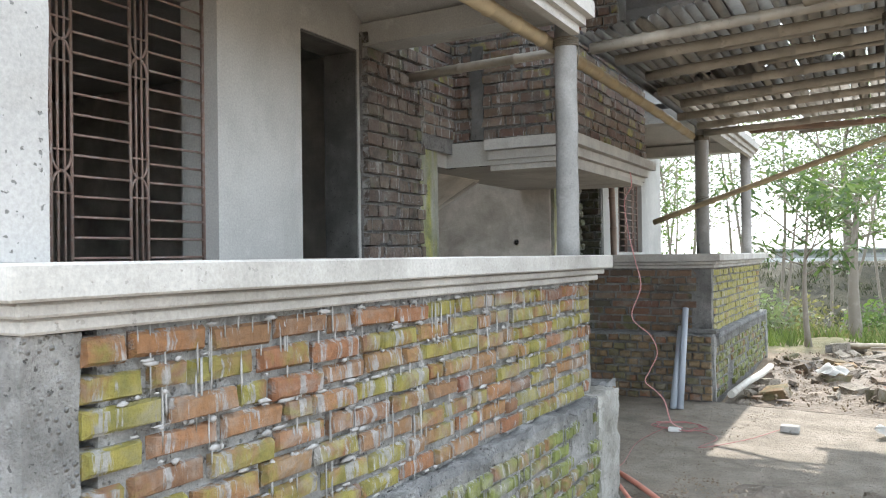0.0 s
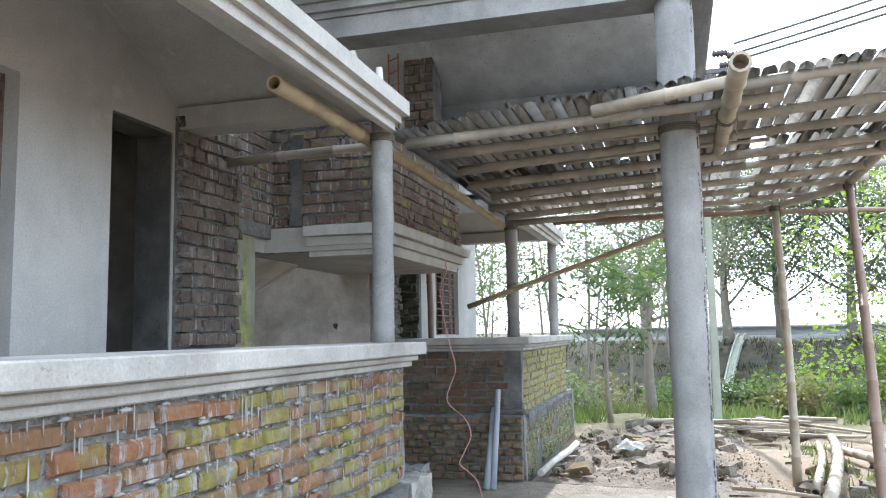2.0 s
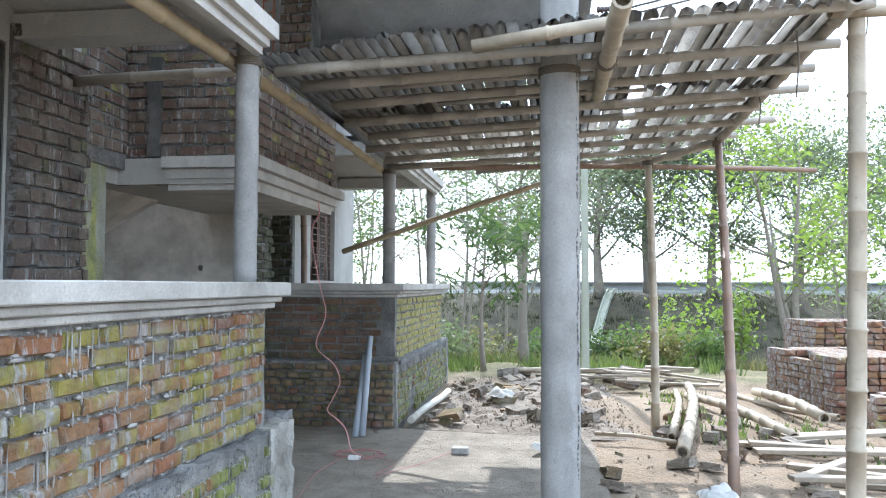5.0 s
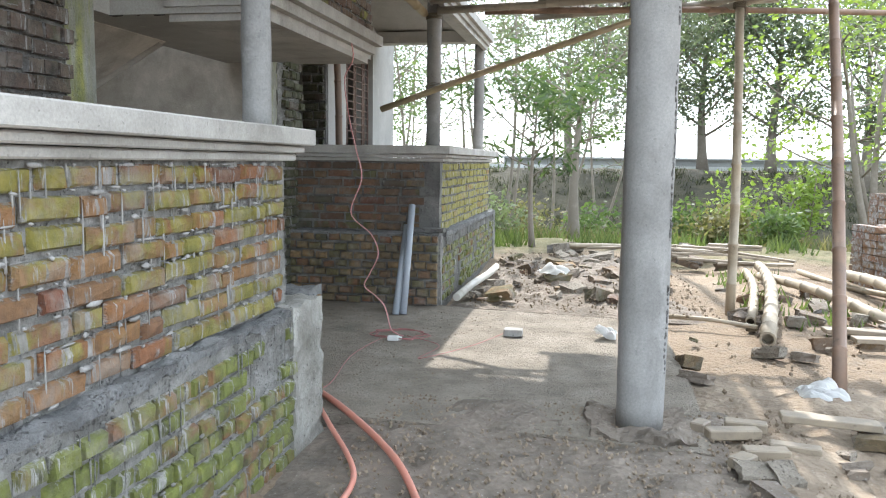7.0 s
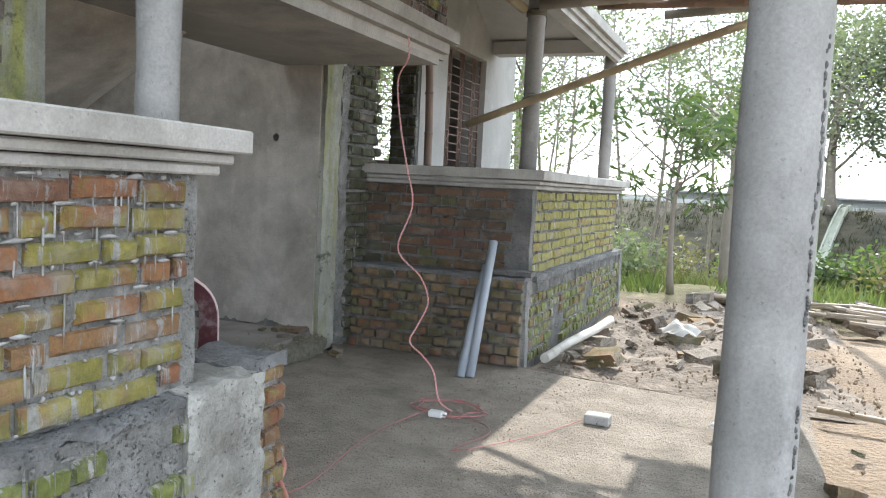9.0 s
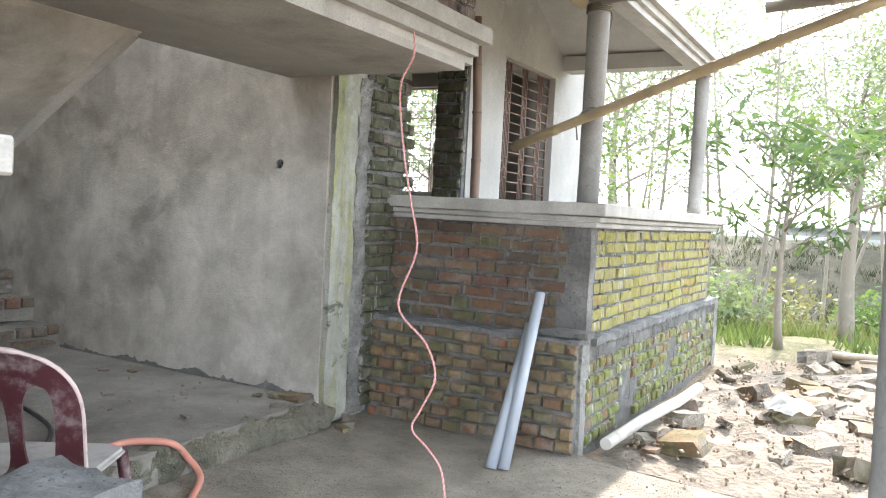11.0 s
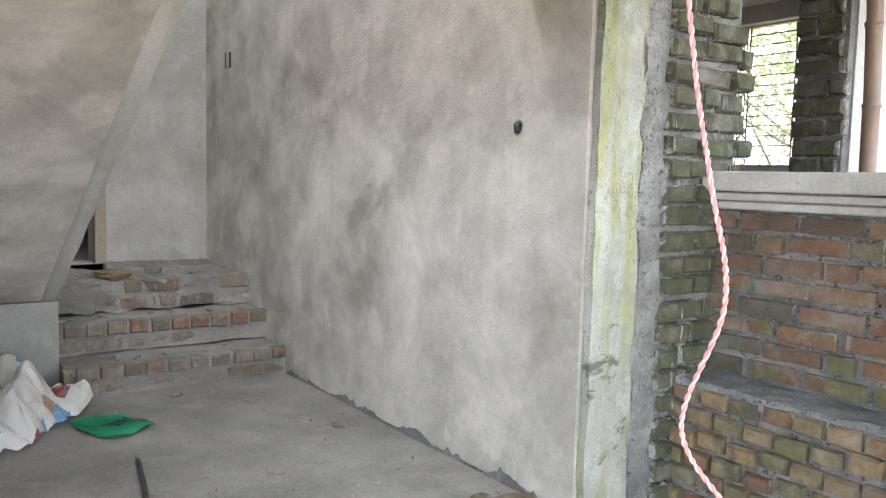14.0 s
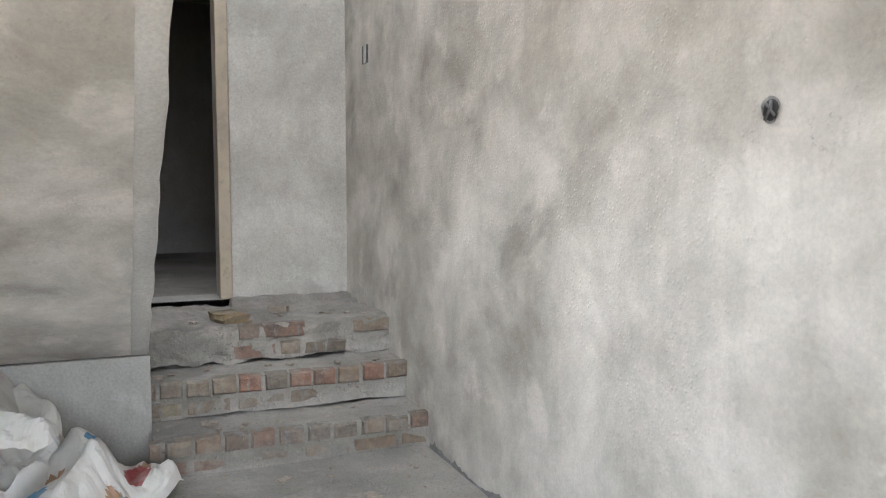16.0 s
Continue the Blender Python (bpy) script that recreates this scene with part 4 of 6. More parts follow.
cornice(bm, (-2.85, -2.255, 6.15, 8.15), [(2.06, 2.135, 0.0), (2.135, 2.2, 0.05), (2.203, 2.28, 0.1)], (0, 1, 1, 1))
eroded(bm, 5, 0.003, 31)
structure("trim_bay", bm, M_COPING, "stepped cement moulding round the bay", "moulding")
bm = bmesh.new()
box(bm, -2.99, -2.9, 6.125, 6.17, 2.3, 2.98)
box(bm, -3.2, -2.87, 6.13, 6.17, 2.1, 2.29)
eroded(bm, 8, 0.02, 35, 6.0, 0.05)
structure("trim_bay_mortar", bm, M_MORTAR_BLACKISH, "sooty mortar patch on the balcony brickwork", "mortar")
up = structure("wall_upper", soft_box(-3.165, -3.15, 5.66, 6.14, 2.2, 3.1, 0.004), M_MORTAR_DARK, "sooty brickwork above the lobby", "wall")
lay_bricks(up, (-3.15, 5.67), (0, 1), 0.47, 2.3, 3.1, M_BRICK_BAY, "flemish", 0.082, None, 0.014, 10)
bm = bmesh.new()
box(bm, -3.45, -3.2, 5.92, 6.17, 2.28, 4.6)
box(bm, -3.45, -3.2, 8.1, 8.33, 2.28, 4.6)
box(bm, -3.45, -2.75, 8.2, 8.32, 3.02, 3.62)
structure("wall_upper_jambs", bm, M_PLASTER, "plastered wall of the upper landing", "wall")


# ---- columns ----
def column(name, x, y, z0, z1, r, label, collar=None, mat=None):
    bm = bmesh.new()
    n = 14
    pts = [(x, y, z0 + (z1 - z0) * i / n) for i in range(n + 1)]
    tube(bm, pts, [r * (1 + 0.02 * math.sin(i * 1.7 + x * 9)) for i in range(n + 1)], 28)
    eroded(bm, 1, 0.003, x, 4.0)
    for f in bm.faces:
        f.smooth = len(f.verts) == 4
    ob = part(name, bm, mat or M_COLUMN)
    return tagged(ob, label, "column", "", "structure")


column("column_1", -1.922, 5.235, 1.43, 2.77, 0.064, "slim round concrete column on the parapet")
column("column_2", -1.925, 9.2, 1.43, 2.77, 0.066, "slim round concrete column with a bamboo tied to it", None, M_COLUMN_OLD)
column("column_3", -1.925, 12.15, 1.43, 2.77, 0.066, "slim round concrete column on the parapet", None, M_COLUMN_OLD)
column("column_4", -0.185, 5.82, 0.0, 3.54, 0.116, "tall grey concrete porch column with a rough seam")
column("column_5", -0.09, 8.55, 0.0, 3.54, 0.12, "tall grey concrete porch column")
bm = bmesh.new()
for i in range(170):
    z = 0.12 + i * 0.02
    a = -0.5 + 0.05 * math.sin(i * 0.31) + rng.uniform(-0.05, 0.05)
    if noise.noise(Vector((z * 3.0, 4, 1))) > -0.2:
        c = Vector((-0.185 + 0.117 * math.cos(a), 5.82 + 0.117 * math.sin(a), z + rng.uniform(-0.012, 0.012)))
        bmesh.ops.create_icosphere(bm, subdivisions=1, radius=rng.uniform(0.004, 0.011), matrix=Matrix.Translation(c) @ Matrix.Diagonal((0.8, 0.8, rng.uniform(0.9, 2.2), 1)))
structure("trim_column_seam", bm, M_MORTAR_DARK, "rough cement seam left by the column's mould", "seam")
bm = bmesh.new()
box(bm, -0.43, 0.06, 5.58, 6.04, -0.3, 0.02)
eroded(bm, 8, 0.05, 41, 6.0, 0.05)
structure("column_footing", bm, M_MOUND, "rough concrete footing of the porch column", "footing")
bm = bmesh.new()
box(bm, -2.13, -1.88, 1.68, 1.925, 1.43, 2.8)
eroded(bm, 12, 0.008, 44, 5.0)
structure("pillar_corner", bm, M_PILLAR, "square pale concrete pillar with broken chips", "pillar")


# ---- veranda roofs: beams, hipped soffit, eaves moulding ----
def veranda_roof(tag, y0, y1):
    bm = bmesh.new()
    box(bm, -2.05, -1.84, y0, y1, 2.77, 2.91)
    box(bm, -3.2, -2.05, y0, y0 + 0.2, 2.77, 2.91)
    box(bm, -3.2, -2.05, y1 - 0.2, y1, 2.77, 2.91)
    structure("beam_veranda_" + tag, bm, M_WALL, "cement plaster ring beam of the veranda", "beam")
    bm = bmesh.new()
    a, b = y0 + 0.1, y1 - 0.1
    ym, h = (a + b) / 2, 0.54
    d = min(1.35, (b - a) / 2)
    for off, flip in ((0.0, False), (0.1, True)):
        z = 2.89 + off
        v = [bm.verts.new(p) for p in ((-1.94, a, z), (-1.94, b, z), (-3.24, a, z), (-3.24, b, z), (-1.94 - d, a + d, z + h * d), (-1.94 - d, b - d, z + h * d), (-3.24, a + d, z + h * d), (-3.24, b - d, z + h * d))]
        for f in ((v[0], v[1], v[5], v[4]), (v[2], v[0], v[4], v[6]), (v[1], v[3], v[7], v[5]), (v[4], v[5], v[7], v[6])):
            bm.faces.new(f[::-1] if flip else f)
    structure("ceiling_veranda_" + tag, bm, M_WALL, "sloping cement soffit of the veranda roof", "ceiling")
    bm = bmesh.new()
    cornice(bm, (-1.87, -1.84, y0 + 0.06, y1 - 0.02), [(2.69, 2.74, 0.02), (2.74, 2.79, 0.05), (2.79, 2.88, 0.09)], (0, 1, 1, 1))
    cornice(bm, (-3.2, -1.84, y1 - 0.05, y1 - 0.02), [(2.77, 2.81, 0.03), (2.81, 2.88, 0.07)], (0, 1, 0, 1))
    eroded(bm, 6, 0.003, 51)
    structure("trim_eave_" + tag, bm, M_COPING, "pale stepped cement eaves moulding", "moulding")


veranda_roof("1", 1.75, 5.19)
veranda_roof("2", 9.05, 12.1)
bm = bmesh.new()
tube(bm, [(-1.89, 5.1, 2.87), (-1.88, 5.1, 2.96), (-1.89, 5.11, 3.06)], 0.022, 8)
tagged(part("pipe_stub", bm, M_PVC_WHITE), "short cloudy plastic pipe stub on the eaves corner", "pipe")

# ---- two-storey porch roof ----
bm = bmesh.new()
box(bm, -3.2, 0.0, 5.68, 5.94, 3.52, 3.66)
box(bm, -0.26, 0.0, 5.94, 8.42, 3.52, 3.66)
box(bm, -3.2, 0.0, 8.42, 8.68, 3.52, 3.66)
structure("beam_porch", bm, M_COLUMN, "grey concrete ring beam of the porch", "beam")
bm = bmesh.new()
for z0, z1, o in ((3.663, 3.7, 0.03), (3.7, 3.76, 0.07), (3.76, 3.82, 0.1)):
    box(bm, -3.2, 0.0 + o, 5.69 - o, 5.86, z0, z1)
    box(bm, -0.17, 0.0 + o, 5.86, 8.5, z0, z1)
    box(bm, -3.2, 0.0 + o, 8.5, 8.67 + o, z0, z1)
structure("trim_porch", bm, M_COLUMN, "stepped grey cement moulding of the porch roof", "moulding")
porch = thing("porch_roof", "pitched cement roof of the porch with rough courses", "roof", "", "structure")
bm = bmesh.new()
for i in range(22):
    y, z = 5.61 + i * 0.075, 3.822 + i * 0.040
    box(bm, -1.95, 0.09 + rng.uniform(-0.01, 0.01), y, y + 0.1, z, z + 0.05)
eroded(bm, 3, 0.008, 61, 6.0)
part("front_slope", bm, M_TILE, porch)
bm = bmesh.new()
v = [bm.verts.new(p) for p in ((-3.2, 8.75, 3.822), (0.09, 8.75, 3.822), (0.09, 7.2, 4.69), (-3.2, 7.2, 4.69))]
bm.faces.new(v)
v2 = [bm.verts.new(p) for p in ((-3.2, 5.65, 3.825), (-1.95, 5.65, 3.825), (-1.95, 7.2, 4.69), (-3.2, 7.2, 4.69))]
bm.faces.new(v2)
part("back_slope", bm, M_TILE, porch)
gable = structure("gable_wall", soft_box(-2.55, -1.92, 6.25, 6.45, 4.05, 5.3, 0.004), M_MORTAR, "raw red brick upper wall under construction", "wall")
lay_bricks(gable, (-2.55, 6.25), (1, 0), 0.63, 4.05, 5.3, M_BRICK_NEW, "flemish", 0.09, None, 0.012, 12)
# unseen slab, added to keep stray sun strips off the porch pad
bm = bmesh.new()
slab(bm, [(-3.3, 8.8), (-2.7, 8.8), (-1.95, 9.3), (-1.95, 12.8), (-3.3, 12.8)], 3.95, 4.11)
structure("slab_upper_north", bm, M_COLUMN, "overhanging concrete slab at upper floor height", "slab")
bm = bmesh.new()
slab(bm, [(-3.3, 1.65), (-2.05, 1.65), (-2.05, 5.2), (-2.7, 6.2), (-3.3, 6.2)], 3.95, 4.11)
structure("slab_upper", bm, M_COLUMN, "overhanging concrete slab at upper floor height", "slab")
col = structure("pier_upper", soft_box(-2.75, -2.45, 8.1, 8.4, 3.02, 4.5, 0.004), M_MORTAR, "half-built red brick pier with standing rebar", "pier")
lay_bricks(col, (-2.75, 8.09), (1, 0), 0.3, 3.02, 4.5, M_BRICK_BAY, "english", 0.09, None, 0.014, 13)
bm = bmesh.new()
for dx in (0, 0.1):
    tube(bm, [(-2.88 + dx, 8.0, 2.9), (-2.88 + dx, 8.0, 4.45)], 0.008, 6)
for i in range(11):
    tube(bm, [(-2.89, 8.0, 3.0 + i * 0.13), (-2.77, 8.0, 3.04 + i * 0.13)], 0.006, 5)
tagged(part("rebar_cage", bm, M_REBAR), "rusty rebar cage standing on the balcony", "rebar")
# ---- window grilles ----
def grille(name, u0, u1, z0, z1, place, label, pairs, flowers):
    """A welded grille in the plane given by place(u, z) -> point, with paired uprights and leaf ornaments."""
    g = thing(name, label, "window grille")
    bar = lambda n, pts, r: part(n, tube_mesh(pts, r), M_STEEL, g)
    P = lambda u, z: place(u, z)
    w = u1 - u0
    bm = bmesh.new()
    for a, b in (((u0, z0), (u1, z0)), ((u1, z0), (u1, z1)), ((u1, z1), (u0, z1)), ((u0, z1), (u0, z0))):
        tube(bm, [P(*a), P(*b)], 0.012, 6)
    part("frame", bm, M_STEEL, g)
    for u in pairs:
        for d in (-0.048, -0.016, 0.016, 0.048):
            bar("upright", [P(u + d, z0), P(u + d, z1)], 0.006 if abs(d) < 0.03 else 0.008)
    rows = max(3, round((z1 - z0) / 0.088))
    cuts = [u0] + [v for u in pairs for v in (u - 0.048, u + 0.048)] + [u1]
    for i in range(1, rows):
        z = z0 + (z1 - z0) * i / rows
        for a, b in zip(cuts[::2], cuts[1::2]):
            bar("rung", [P(a, z), P(b, z)], 0.0065)
    for u in pairs:
        for zc in flowers:
            bm = bmesh.new()
            for sx in (-1, 1):
                for sz in (-1, 1):
                    pts = [P(u + sx * 0.048 * math.cos(a), zc + sz * 0.085 * (1 - math.sin(a))) for a in (k * math.pi / 2 / 6 for k in range(7))]
                    tube(bm, pts, 0.007, 5)
            for dz in (-0.09, 0.09):
                tube(bm, [P(u - 0.048, zc + dz), P(u + 0.048, zc + dz)], 0.006, 5)
            part("ornament", bm, M_STEEL, g)
    return g


def tube_mesh(pts, r, seg=6):
    bm = bmesh.new()
    tube(bm, pts, r, seg)
    return bm


grille("window_grille", 2.37, 3.755, 1.36, 2.75, lambda u, z: (-3.3, u, z), "rusty welded window grille with leaf ornaments", (2.57, 2.965, 3.36), (1.81, 2.36))
grille("window_grille", 10.69, 11.81, 1.46, 2.68, lambda u, z: (-3.31, u, z), "rusty welded window grille with leaf ornaments", (10.9, 11.25, 11.6), (1.76, 2.32))
grille("window_grille", -5.95, -4.8, 1.56, 2.8, lambda u, z: (u, 12.75, z), "rusty window grille against bright foliage", (-5.66, -5.12), (1.84, 2.44))

# ---- bamboo canopy ----
def canopy_z(x, y):
    return 2.72 + 0.05 * (x + 1.76) - 0.012 * (y - 5.37)


purl = [(5.51, -1.86, 0.39), (5.87, -1.81, 1.44), (6.42, -1.76, 1.46), (6.97, -1.81, 1.59), (7.52, -1.76, 1.39), (8.07, -1.91, 1.64), (8.67, -1.86, 1.46), (9.11, -1.88, 1.04), (9.72, -1.06, 1.14)]
for i, (y, x0, x1) in enumerate(purl):
    pole("bamboo_purlin", (x0, y, canopy_z(x0, y) - 0.03), (x1, y + rng.uniform(-0.08, 0.08), canopy_z(x1, y) - 0.03), 0.036, M_BAM_GREY, "weathered grey bamboo purlin under the canopy", seed=i, group="canopy purlins", bend=0.004 * (-1) ** i)
pole("bamboo_purlin", (-3.16, 5.5, 2.66), (-1.92, 5.43, 2.67), 0.034, M_BAM_GREY, "weathered grey bamboo from the brick jamb to the column", seed=20, group="canopy purlins")
pole("bamboo_purlin", (-0.66, 5.32, 2.73), (0.16, 5.15, 2.79), 0.04, M_BAM_PALE, "pale thick bamboo tied across the porch column", seed=21, group="canopy purlins")
pole("bamboo_purlin", (0.06, 5.35, 2.8), (1.46, 5.42, 2.92), 0.036, M_BAM_GREY, "weathered grey bamboo purlin under the canopy", seed=22, group="canopy purlins")
pole("bamboo_purlin", (1.26, 5.49, 2.9), (3.14, 5.87, 2.98), 0.034, M_BAM_PALE, "pale bamboo running out past the canopy", seed=23, group="canopy purlins")
pole("bamboo_beam", (0.08, 4.52, 2.68), (0.08, 6.47, 2.7), 0.05, M_BAM_PALE, "thick pale bamboo stub tied to the porch column", seed=24, r1=0.042, bend=0.0)
pole("bamboo_beam", (1.34, 5.32, 2.92), (1.31, 8.82, 2.76), 0.045, M_BAM_GREY, "thick grey bamboo along the canopy's edge", seed=25)
pole("bamboo_beam", (1.36, 8.72, 2.78), (0.54, 9.62, 2.66), 0.042, M_BAM_GREY, "thick grey bamboo along the canopy's edge", seed=26)
pole("bamboo_rail", (-1.46, 9.15, 2.63), (2.49, 9.67, 2.62), 0.03, M_BAM_BROWN, "long brown bamboo rail behind the canopy", seed=27, bend=0.012)
pole("bamboo_rail", (-2.03, 4.08, 2.67), (-2.0, 9.1, 2.62), 0.043, M_BAM_YELLOW, "long yellow bamboo under the veranda eaves", seed=28, bend=0.004)
pole("bamboo_brace", (-2.389, 9.085, 1.76), (-0.2, 8.42, 2.4), 0.03, M_BAM_YELLOW, "slanting yellow bamboo tied to the veranda column", seed=29, bend=0.006)
pole("bamboo_prop", (0.8, 9.3, -0.12), (0.74, 9.27, 2.72), 0.045, M_BAM_PALE, "pale upright bamboo prop under the canopy", seed=30, group="canopy props")
pole("bamboo_prop", (1.0, 6.72, -0.08), (1.3, 8.62, 2.78), 0.042, M_BAM_BROWN, "reddish brown bamboo prop leaning under the canopy", seed=31, group="canopy props")
pole("bamboo_prop", (1.36, 5.57, -0.1), (1.42, 5.55, 3.75), 0.052, M_BAM_PALE, "tall pale bamboo prop standing past the canopy", seed=32, group="canopy props")
pole("bamboo_prop", (-3.07, 9.9, FLOOR), (-3.1, 9.86, 2.8), 0.04, M_BAM_BROWN, "brown bamboo prop beside the rough opening", seed=33, bend=0.012)
for at, r, ax in (((0.08, 5.57, 2.7), 0.05, (0, 1, 0)), ((-1.922, 5.235, 2.66), 0.066, (0, 0, 1)), ((1.42, 5.55, 2.93), 0.056, (0, 0, 1)), ((0.74, 9.27, 2.66), 0.046, (0, 0, 1)), ((-0.185, 5.82, 2.7), 0.118, (0, 0, 1)), ((-1.925, 9.2, 2.6), 0.068, (0, 0, 1)), ((1.32, 8.7, 2.75), 0.045, (0, 0, 1))):
    lashing(at, r, ax)


tie = [(-1.925 + 0.072 * math.cos(k * 0.7), 9.2 + 0.072 * math.sin(k * 0.7), 1.9 + 0.012 * k) for k in range(10)]
bm = bmesh.new()
tube(bm, tie + [(-1.93, 9.1, 2.0), (-1.97, 9.03, 1.92), (-1.96, 9.05, 1.8)], 0.005, 5)
tagged(part("rope_lashing", bm, M_TWINE), "thin rope tying the bamboo to the veranda column", "rope", "rope lashings")


def slat_mesh(seed):
    r = random.Random(seed)
    bm = bmesh.new()
    rings = []
    n, k = 8, 6
    for i in range(n + 1):
        t = i / n
        w = 1.0 + (0.1 if i in (2, 5) else 0.0) + r.uniform(-0.05, 0.05)
        rings.append([bm.verts.new((0.5 * w * math.cos(math.pi * j / k) + r.uniform(-0.03, 0.03), t + r.uniform(-0.01, 0.01), 0.42 * w * math.sin(math.pi * j / k))) for j in range(k + 1)])
    for a, b in zip(rings, rings[1:]):
        for j in range(k):
            bm.faces.new((a[j], b[j], b[j + 1], a[j + 1])).smooth = True
    bmesh.ops.solidify(bm, geom=bm.faces[:], thickness=0.12)
    return bm


canopy = thing("bamboo_canopy", "dark split-bamboo canopy with gaps between the slats", "canopy")
kinds = [mesh_of(slat_mesh(s), "slat", M_SLAT) for s in range(6)]
r5 = random.Random(5)
x = -1.9
while x < 1.36:
    w = r5.uniform(0.066, 0.084)
    runs = [(5.27 + r5.uniform(-0.04, 0.03), 7.07 + r5.uniform(-0.3, 0.3)), (6.87 + r5.uniform(-0.3, 0.2), 8.92 + r5.uniform(-0.25, 0.3))]
    if x > -1.01:
        runs[1] = (runs[1][0], 9.82 + r5.uniform(-0.08, 0.08))
    else:
        runs[1] = (runs[1][0], 9.13 + r5.uniform(-0.03, 0.03))
    if x < -1.36:
        runs = [(5.39, 7.3), (6.97, runs[1][1])]
    for y0, y1 in runs:
        if r5.random() < (0.0 if x < -0.9 else 0.02):
            continue
        ob = new("slat", r5.choice(kinds))
        ob.parent = canopy
        z0, z1 = canopy_z(x, y0) + 0.015 + r5.uniform(0, 0.02), canopy_z(x, y1) + 0.015 + r5.uniform(0, 0.02)
        ob.matrix_basis = Matrix.Translation((x, y0, z0)) @ Matrix.Rotation(r5.uniform(-0.01, 0.01) * (0.3 if x < 0.1 else 1), 4, "Z") @ Matrix.Rotation(math.atan2(z1 - z0, y1 - y0), 4, "X") @ Matrix.Rotation(r5.uniform(-0.05, 0.05), 4, "Y") @ Matrix.Diagonal((w, y1 - y0, w, 1))
    x += w + (r5.choice((-0.014, -0.01, -0.006, -0.004)) if x < -0.91 else r5.choice((-0.012, -0.008, -0.004, -0.002, 0.004)) if x < 0.1 else r5.choice((-0.004, 0.0, 0.004, 0.008, 0.014)))
# loose cross boards below the slats
for i, (x0, x1, y) in enumerate(((-1.36, 0.04, 6.17), (-1.06, 0.44, 6.72), (0.14, 1.24, 7.27), (-1.56, -0.06, 7.82))):
    pole("bamboo_lath", (x0, y, canopy_z(x0, y) - 0.0), (x1, y + 0.05, canopy_z(x1, y) - 0.0), 0.018, M_BAM_GREY, "thin grey bamboo lath under the canopy", seed=50 + i, group="canopy laths")

# ---- lobby things ----
hole = thing("wall_hole", "rough dark electrical box hole in the plaster", "wall box", at=(-3.604, 8.33, 1.575))
bm = bmesh.new()
ring = [bm.verts.new((0.027 * math.cos(a) * (1 + 0.15 * math.sin(3 * a)), -0.006, 0.031 * math.sin(a))) for a in (2 * math.pi * k / 18 for k in range(18))]
inn = [bm.verts.new((v.co.x * 0.78, -0.004, v.co.z * 0.78)) for v in ring]
for k in range(18):
    bm.faces.new((ring[k], ring[(k + 1) % 18], inn[(k + 1) % 18], inn[k]))
part("rim", bm, M_MORTAR, hole)
# flat black disc stands in for the shade inside the hole
bm = bmesh.new()
bm.faces.new([bm.verts.new((v[0] * 0.022, -0.003, v[1] * 0.026)) for v in ((math.cos(2 * math.pi * k / 18), math.sin(2 * math.pi * k / 18)) for k in range(18))])
part("box_back", bm, M_BLACK, hole)
bm = bmesh.new()
tube(bm, [(-0.02, -0.004, -0.01), (0.0, -0.02, 0.012), (0.018, -0.01, -0.014)], 0.004, 5)
tube(bm, [(0.0, -0.004, 0.02), (0.012, -0.018, 0.0), (-0.014, -0.008, -0.02)], 0.004, 5)
part("wire_end", bm, M_CABLE, hole)
sw = thing("switch_box", "open metal switch box let into the plaster", "switch box", at=(-6.7, 8.33, 2.15))
# black plate on the plaster stands in for the open box's shaded inside
bm = bmesh.new()
box(bm, -0.05, 0.05, -0.008, 0.0, -0.05, 0.05)
part("plate", bm, M_BLACK, sw)
part("divider", soft_box(-0.006, 0.006, -0.014, -0.008, -0.05, 0.05, 0.002), M_COPING, sw)
part("divider", soft_box(0.025, 0.033, -0.014, -0.008, -0.05, 0.05, 0.002), M_COPING, sw)


def crumpled(nx, ny, size, height, seed, material, stripes=None, folds=0.06):
    """A crumpled sheet or half-empty sack lying on the floor."""
    bm = bmesh.new()
    r = random.Random(seed)
    off = Vector((r.uniform(0, 50), r.uniform(0, 50), 0))
    vs = []
    for j in range(ny + 1):
        for i in range(nx + 1):
            u, v = i / nx - 0.5, j / ny - 0.5
            p = Vector((u * size[0], v * size[1], 0))
            edge = max(0.0, 1 - max(abs(u), abs(v)) * 2)
            n1 = noise.noise_vector(p * 4 + off)
            n2 = abs(noise.noise(p * 6 + off * 2)) * 2.0 + abs(noise.noise(p * 14 + off)) * 0.45
            z = height * (edge ** 0.6) * (0.55 + 0.7 * n1.z) + folds * n2 + 0.2 * folds
            vs.append(bm.verts.new((p.x + n1.x * 0.09, p.y + n1.y * 0.09, max(0.004, z))))
    for j in range(ny):
        for i in range(nx):
            a = j * (nx + 1) + i
            f = bm.faces.new((vs[a], vs[a + 1], vs[a + nx + 2], vs[a + nx + 1]))
            if stripes:
                f.material_index = stripes(i / nx, j / ny)
    bmesh.ops.solidify(bm, geom=bm.faces[:], thickness=0.004)
    return bm


def sack(x, y, z, rz, size, height, seed, label, stripes):
    bm = crumpled(46, 40, size, height, seed, None, stripes)
    ob = part("cement_sack", bm, [M_SACK, M_BLUE, M_REDPRINT, M_BROWNPRINT])
    ob.matrix_basis = pose(x, y, z, 0, 0, rz)
    return tagged(ob, label, "sack", "empty sacks")


def pr1(u, v):
    a = noise.noise(Vector((u * 3.2, v * 3.2, 3)))
    b = noise.noise(Vector((u * 4.5, v * 4.5, 11)))
    return 1 if a > 0.36 else 2 if b < -0.46 else 3 if b > 0.42 else 0


